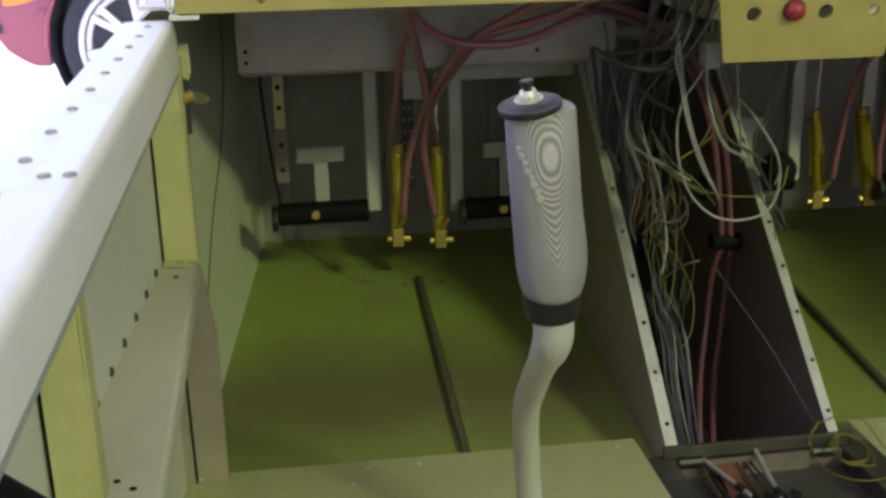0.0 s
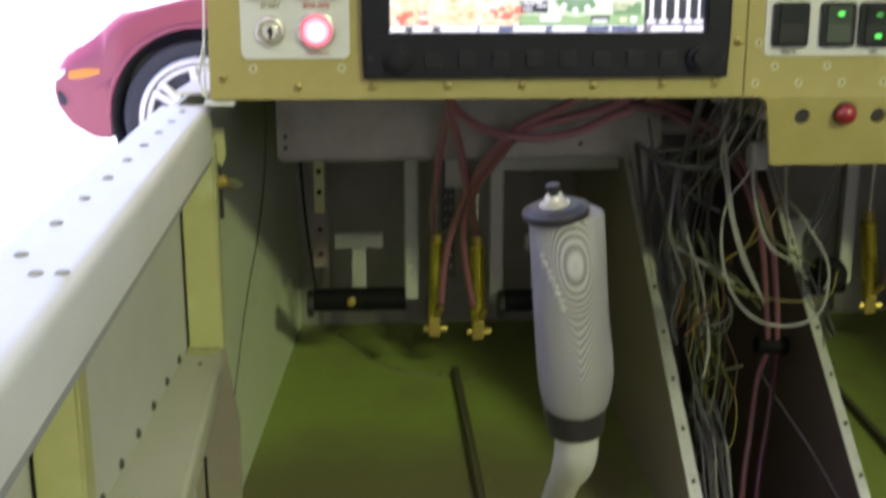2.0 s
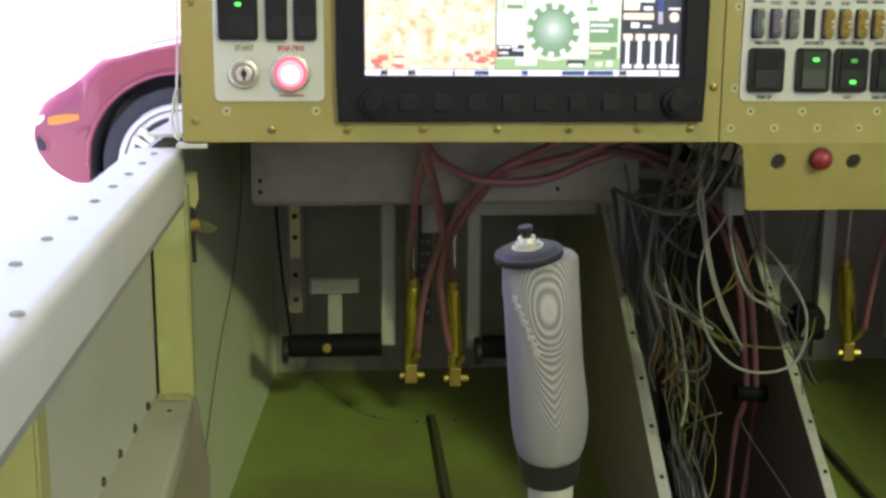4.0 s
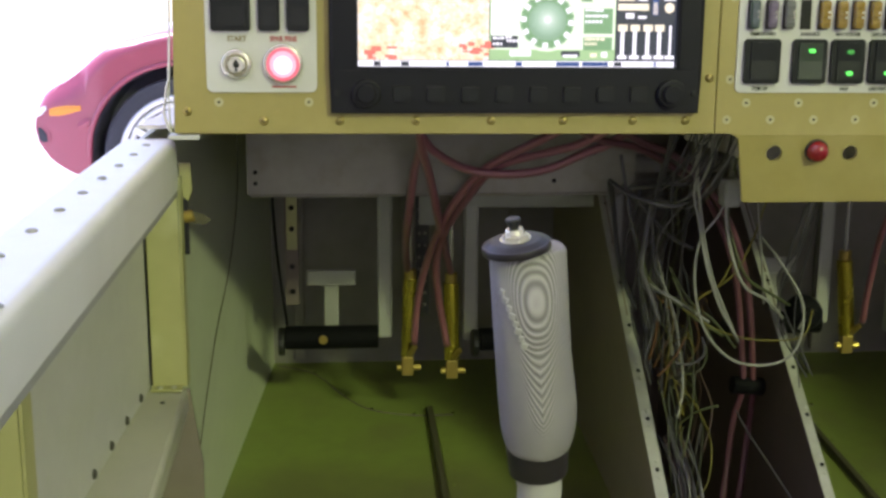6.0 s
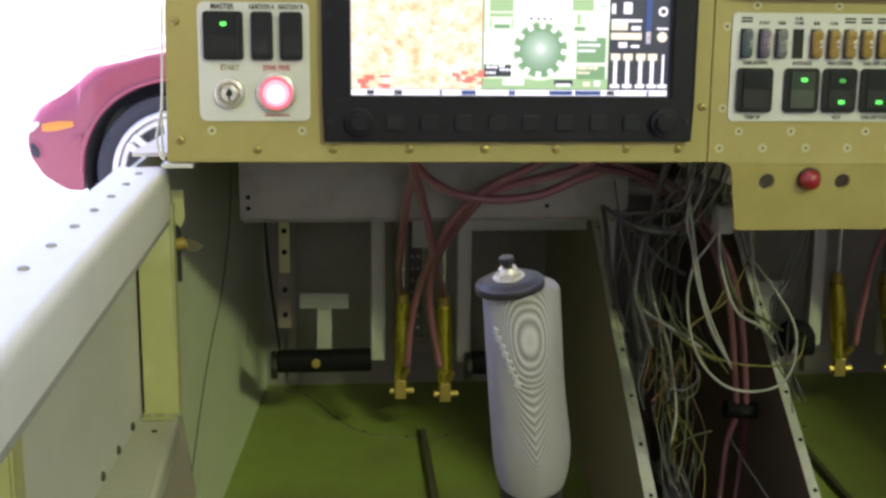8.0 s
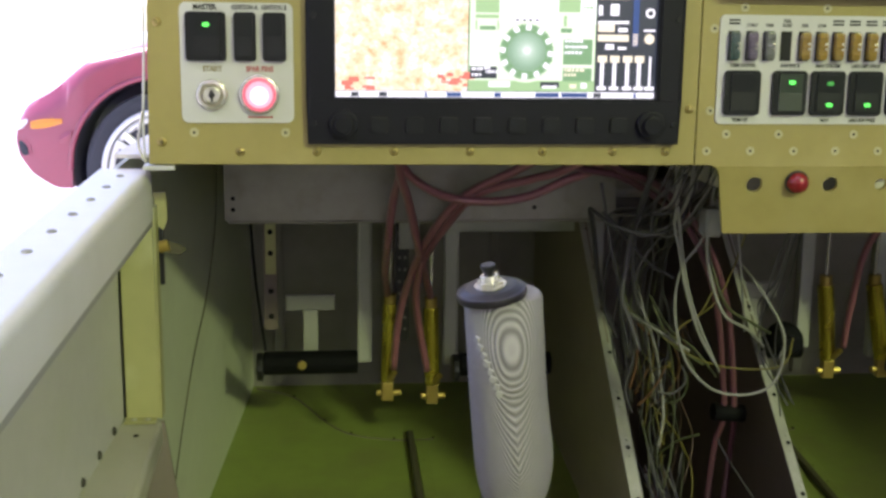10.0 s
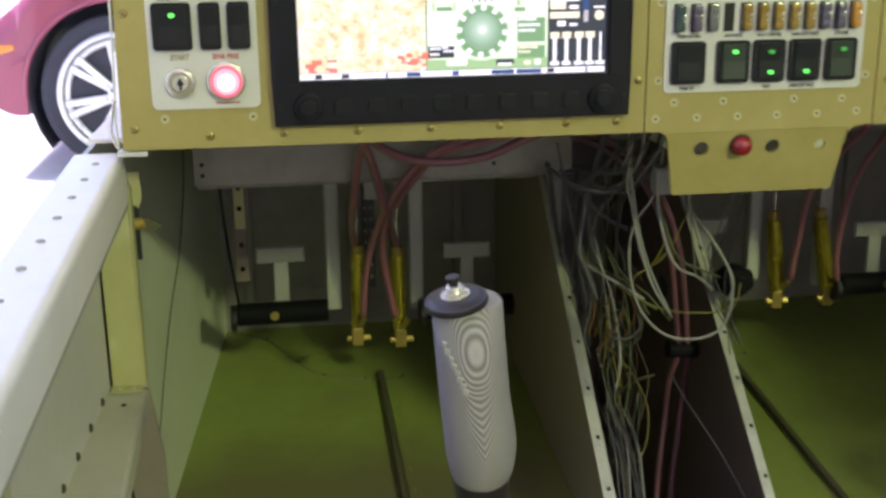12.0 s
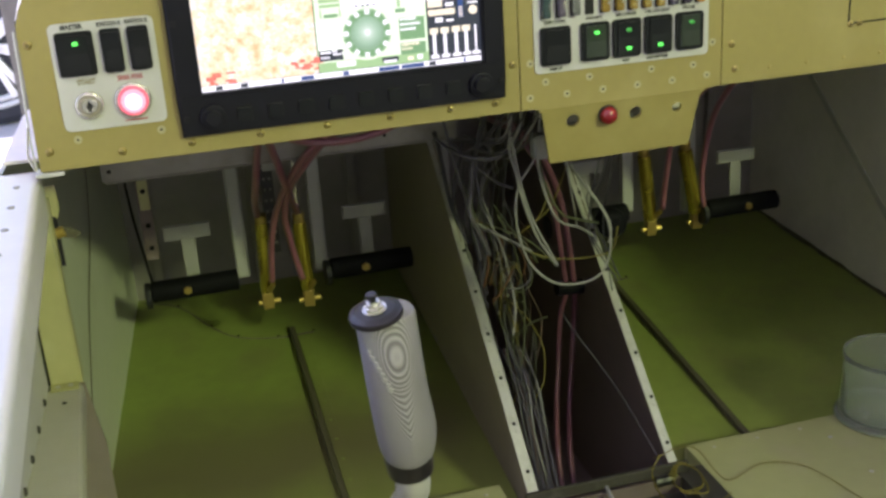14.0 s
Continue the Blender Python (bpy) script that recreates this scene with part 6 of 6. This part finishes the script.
part("collar_ring", cyl(foot - axis * 0.0010, foot + axis * 0.0160, 0.0146, 0.0158, seg=36, bevel=0.001), M_CAP, stick, "dark ring below the grip", True)
line = [foot + axis * 0.002, foot - axis * 0.012, *[LEAN @ Vector(p) for p in ((0.148, -0.322, -0.170), (0.147, -0.296, -0.190), (0.147, -0.250, -0.225), (0.146, -0.200, -0.270), (0.146, -0.166, -0.330), (0.145, -0.151, -0.390), (0.145, -0.146, SEAT_Z + 0.001))]]
part("tube", tube(line, 0.0100, 20, 8, radii=[0.0112, 0.0112, 0.0108, 0.0090, 0.0092, 0.0095, 0.0095, 0.0095, 0.0095]), M_TUBE, stick, "pale green painted bent tube", True)
base = Vector(stick["base"])
base.z = SEAT_Z
part("boot", cyl(base, base + Vector((0, 0, 0.012)), 0.034, 0.022, seg=24), M_RUBBER, stick, "black rubber boot")
# raised lettering strip on the grip, unreadable
for k in range(8):
    f = k / 7
    x, z = -0.0146 + 0.0080 * f, 0.099 - 0.0245 * f
    u = abs(x) / 0.0182
    y = -0.0190 * (1 - u ** 2.35) ** (1 / 2.35) * (1 - 0.41 * (max(0.0, z / 0.1132 - 0.66) / 0.34) ** 2)
    bm = box(-0.0018 if k % 2 else -0.0012, 0.0014, -0.0008, 0.0006, -0.0015, 0.0015, 0.0004)
    bmesh.ops.transform(bm, matrix=turn @ Matrix.Translation((x, y - 0.0001, z)) @ pose(0, 0, 0, 0, 18, -math.degrees(math.atan(u ** 1.35 / (1 - u ** 2.35) ** 0.574))), verts=bm.verts)
    part("raised_mark", bm, M_MARK, stick, "pale raised mark")

# ---- plastic cup on the right seat floor ----
CUP = Vector((0.7445, 0.050, SEAT_Z))
cup = thing("plastic_cup", CUP, "clear plastic cup standing on the seat floor", "cup")
bm = bmesh.new()
profile = [(0.0, 0.001), (0.054, 0.001), (0.0545, 0.003), (0.0515, 0.0055), (0.0505, 0.012), (0.0490, 0.071), (0.0500, 0.075), (0.0502, 0.081), (0.0490, 0.082), (0.0478, 0.075), (0.0472, 0.069), (0.0485, 0.012), (0.0470, 0.006), (0.0, 0.004)]
seg = 40
rings = [[bm.verts.new(CUP + Vector((max(r, 1e-4) * math.cos(2 * math.pi * k / seg), max(r, 1e-4) * math.sin(2 * math.pi * k / seg), z))) for k in range(seg)] for r, z in profile]
for p, q in zip(rings, rings[1:]):
    for k in range(seg):
        bm.faces.new((p[k], p[(k + 1) % seg], q[(k + 1) % seg], q[k]))
part("wall", bm, M_CLEAR, cup, smooth=True)
ring = [CUP + Vector((0.0545 * math.cos(a), 0.0545 * math.sin(a), 0.0024)) for a in [2 * math.pi * k / 24 for k in range(25)]]
part("base_ring", tube(ring, 0.0018, 8, 2), M_CLEAR, cup, smooth=True)
for x, y, z in ((-0.030, 0.008, 0.0065), (-0.024, -0.002, 0.0065), (-0.033, -0.010, 0.0065)):
    bm = dome(0.0042, 0.0032, 10)
    bmesh.ops.translate(bm, verts=bm.verts, vec=CUP + Vector((x, y, z)))
    part("screw", bm, M_STEEL, cup, "loose bright screw", True)

# ---- black cable near the near frame ----
cable = hose([(-0.160, -0.62, -0.075), (-0.152, -0.53, -0.110), (-0.137, -0.500, -0.140), (-0.124, -0.485, -0.166), (-0.116, -0.46, -0.205), (-0.118, -0.42, -0.2345)], 0.0046, M_RUBBER, "cable", "thick black cable lying on the side shelf", "cable", "cables")


# ---- car outside ----
car = thing("car", (0.2, 5.4, GROUND_Z), "dark red sports car parked on the bright apron", "car")
WR = 0.362
WX, WZ = -0.722, GROUND_Z + WR
CY0, CY1, ARCH, SILL = 4.38, 6.15, 0.424, -0.648
hood = [(-1.402, -0.44), (-1.398, -0.38), (-1.386, -0.33), (-1.334, -0.262), (-1.245, -0.216), (-1.168, -0.160), (-1.104, -0.104), (-1.04, -0.060), (-0.914, -0.026), (-0.819, -0.002), (-0.6, 0.035), (-0.35, 0.06), (-0.1, 0.075), (0.45, 0.34), (1.1, 0.42), (1.8, 0.34), (2.5, 0.12), (2.85, 0.06), (2.9, -0.1)]
nose = [(-1.402, -0.44), (-1.392, -0.50), (-1.34, -0.578), (-1.268, -0.625), (-1.22, SILL)]


def along_line(line, x):
    if x <= line[0][0] + 1e-6:
        return line[0][1]
    for (x0, z0), (x1, z1) in zip(line, line[1:]):
        if min(x0, x1) - 1e-9 <= x <= max(x0, x1) + 1e-9:
            f = (x - x0) / (x1 - x0)
            return z0 + f * (z1 - z0)
    return line[-1][1]


def car_low(x):
    z = along_line(nose, x) if x < -1.22 else SILL
    for cx in (WX, 1.95):
        if abs(x - cx) < ARCH:
            z = max(z, WZ + math.sqrt(ARCH * ARCH - (x - cx) ** 2))
    return z


def car_y(x, z, v):
    """How far the near side lies behind its widest line: the nose turns in, the shoulder rounds over."""
    turn = 0.10 * max(0.0, (-1.05 - x) / 0.39) ** 2.2 + 0.5 * max(0.0, (x - 2.5) / 0.4) ** 2.6
    shoulder = 0.035 * max(0.0, (v - 0.70) / 0.30) ** 2.0
    waist = 0.05 * max(0.0, -0.42 - z) / 0.25
    cabin = 0.28 * max(0.0, z - 0.06) / 0.36
    return turn + shoulder + waist + cabin


smooth_hood = [tuple(p.to_2d()) for p in spline([Vector((x, z, 0)) for x, z in hood], 5)]
cols = sorted({round(-1.402 + 0.442 * (k / 22) ** 1.8, 4) for k in range(23)} | {round(-0.96 + 0.045 * k, 4) for k in range(85)} | {round(cx + d * ARCH, 4) for cx in (WX, 1.95) for d in (-1.0001, -0.999, -0.985, -0.95, 0.95, 0.985, 0.999, 1.0001)} | {2.9})
cols = [x for x in cols if x <= 2.9]
STEPS = 14
bm = bmesh.new()
sides = []
for mirror in (0, 1):
    grid = []
    for x in cols:
        lo, hi = car_low(x), along_line(smooth_hood, x)
        hi = max(hi, lo + 0.004)
        row = []
        for k in range(STEPS + 1):
            v = k / STEPS
            z = lo + (hi - lo) * v
            dy = car_y(x, z, v)
            row.append(bm.verts.new((x, CY0 + dy if not mirror else CY1 - dy, z)))
        grid.append(row)
    for a, b in zip(grid, grid[1:]):
        for k in range(STEPS):
            bm.faces.new((a[k], a[k + 1], b[k + 1], b[k]))
    sides.append(grid)
crowns = []
for a, b in zip(*sides):
    pts = [a[-1]]
    for f in (0.15, 0.35, 0.5, 0.65, 0.85):
        p = a[-1].co.lerp(b[-1].co, f)
        pts.append(bm.verts.new(p + Vector((0, 0, 0.05 * math.sin(math.pi * f)))))
    crowns.append(pts + [b[-1]])
for a, b in zip(crowns, crowns[1:]):
    for k in range(6):
        bm.faces.new((a[k], a[k + 1], b[k + 1], b[k]))
for a, b in zip(zip(*sides), list(zip(*sides))[1:]):
    bm.faces.new((a[0][0], a[1][0], b[1][0], b[0][0]))
for g in (0, -1):
    for k in range(STEPS):
        bm.faces.new((sides[0][g][k], sides[0][g][k + 1], sides[1][g][k + 1], sides[1][g][k]))
body = part("body", bm, M_CAR, car, smooth=True)
body.data.set_sharp_from_angle(angle=radians(50))
for cx in (WX, 1.95):
    for cy in (CY0 + 0.035, CY1 - 0.36):
        bm = bmesh.new()
        ring = [[bm.verts.new((cx + (ARCH - 0.006) * math.cos(t), y, WZ + (ARCH - 0.006) * math.sin(t))) for t in [math.pi * (-0.20 + 1.40 * k / 20) for k in range(21)]] for y in (cy, cy + 0.325)]
        for k in range(20):
            bm.faces.new((ring[0][k], ring[0][k + 1], ring[1][k + 1], ring[1][k]))
        bm.faces.new(ring[1] if cy < 5 else ring[0])
        part("arch_liner", bm, M_LINER, car, "dark wheel arch liner")
    lip = [(cx + (ARCH + 0.004) * math.cos(t), CY0 + car_y(cx + ARCH * math.cos(t), WZ + ARCH * math.sin(t), 0.0) - 0.003, WZ + (ARCH + 0.004) * math.sin(t)) for t in [math.pi * k / 16 for k in range(17)]]
    part("arch_lip", tube(lip, 0.012, 8, 2), M_CAR, car, smooth=True)


def car_wheel(cx, cy):
    w = part("wheel", cyl((cx, cy, WZ), (cx, cy + 0.20, WZ), WR, seg=48, bevel=0.03), M_TYRE, car, "black tyre")
    part("rim_barrel", cyl((cx, cy - 0.002, WZ), (cx, cy + 0.004, WZ), 0.285, seg=40), M_TYRE, w)
    for r0, dy in ((0.272, -0.012), (0.240, -0.002)):
        ring = [(cx + r0 * math.cos(a), cy + dy, WZ + r0 * math.sin(a)) for a in [2 * math.pi * k / 40 for k in range(41)]]
        part("rim", tube(ring, 0.015, 8, 2), M_RIM, w, "silver alloy rim", True)
    for k in range(14):
        a = 2 * math.pi * (k // 2) / 7 + (0.105 if k % 2 else -0.105) + 0.2
        bm = prism([(0.03, -0.014), (0.252, -0.017), (0.252, 0.017), (0.03, 0.014)], "y", -0.020, 0.012, bevel=0.005)
        bmesh.ops.transform(bm, matrix=Matrix.Translation((cx, cy - 0.012, WZ)) @ pose(0, 0, 0, 0, math.degrees(a)), verts=bm.verts)
        part("spoke", bm, M_RIM, w, "silver spoke")
    part("hub", cyl((cx, cy - 0.034, WZ), (cx, cy, WZ), 0.062, seg=24, bevel=0.012), M_RIM, w)
    for k in range(5):
        a = 2 * math.pi * k / 5
        part("wheel_nut", cyl((cx + 0.042 * math.cos(a), cy - 0.038, WZ + 0.042 * math.sin(a)), (cx + 0.042 * math.cos(a), cy - 0.03, WZ + 0.042 * math.sin(a)), 0.010, seg=8), M_TYRE, w)


car_wheel(WX, 4.385)
car_wheel(1.95, 4.385)
car_wheel(WX, 5.95)
car_wheel(1.95, 5.95)
def car_face(x, z):
    lo, hi = car_low(x), along_line(smooth_hood, x)
    return CY0 + car_y(x, z, (z - lo) / (hi - lo))


def side_lamp(name, x0, x1, z, h, tilt, material, label, proud=0.006):
    bm = bmesh.new()
    rows = []
    for k in range(9):
        f = k / 8
        x, zm = x0 + (x1 - x0) * f, z + tilt * (f - 0.5)
        hh = h * (0.55 + 0.45 * math.sin(math.pi * min(1.0, 0.15 + f * 0.9)))
        rows.append([bm.verts.new((x, car_face(x, q) - p, q)) for q, p in ((zm - hh / 2, -0.01), (zm - hh / 2, proud * 0.6), (zm, proud), (zm + hh / 2, proud * 0.6), (zm + hh / 2, -0.01))])
    for a, b in zip(rows, rows[1:]):
        for k in range(5):
            bm.faces.new((a[k], a[(k + 1) % 5], b[(k + 1) % 5], b[k]))
    bm.faces.new(rows[0])
    bm.faces.new(rows[-1])
    return part(name, bm, material, car, label)


side_lamp("side_marker", -1.325, -1.175, -0.345, 0.042, 0.022, M_AMBER, "amber side marker lamp")
side_lamp("bumper_crease", -1.19, -1.135, -0.405, 0.05, 0.03, M_CAR, "raised crease by the marker lamp", 0.010)
side_lamp("vent_surround", -1.394, -1.330, -0.465, 0.100, -0.02, M_CAR, "raised air inlet surround", 0.004)
side_lamp("front_vent", -1.388, -1.346, -0.465, 0.066, -0.02, M_TYRE, "dark air inlet", 0.008)
side_lamp("headlamp", -1.390, -1.340, -0.352, 0.034, 0.03, M_RIM, "headlamp glass")
part("side_glass", prism([(0.15, 0.10), (0.52, 0.30), (1.1, 0.37), (1.6, 0.31), (1.7, 0.14)], "y", 4.42, 4.75), M_GLASS_D, car, "dark side window")
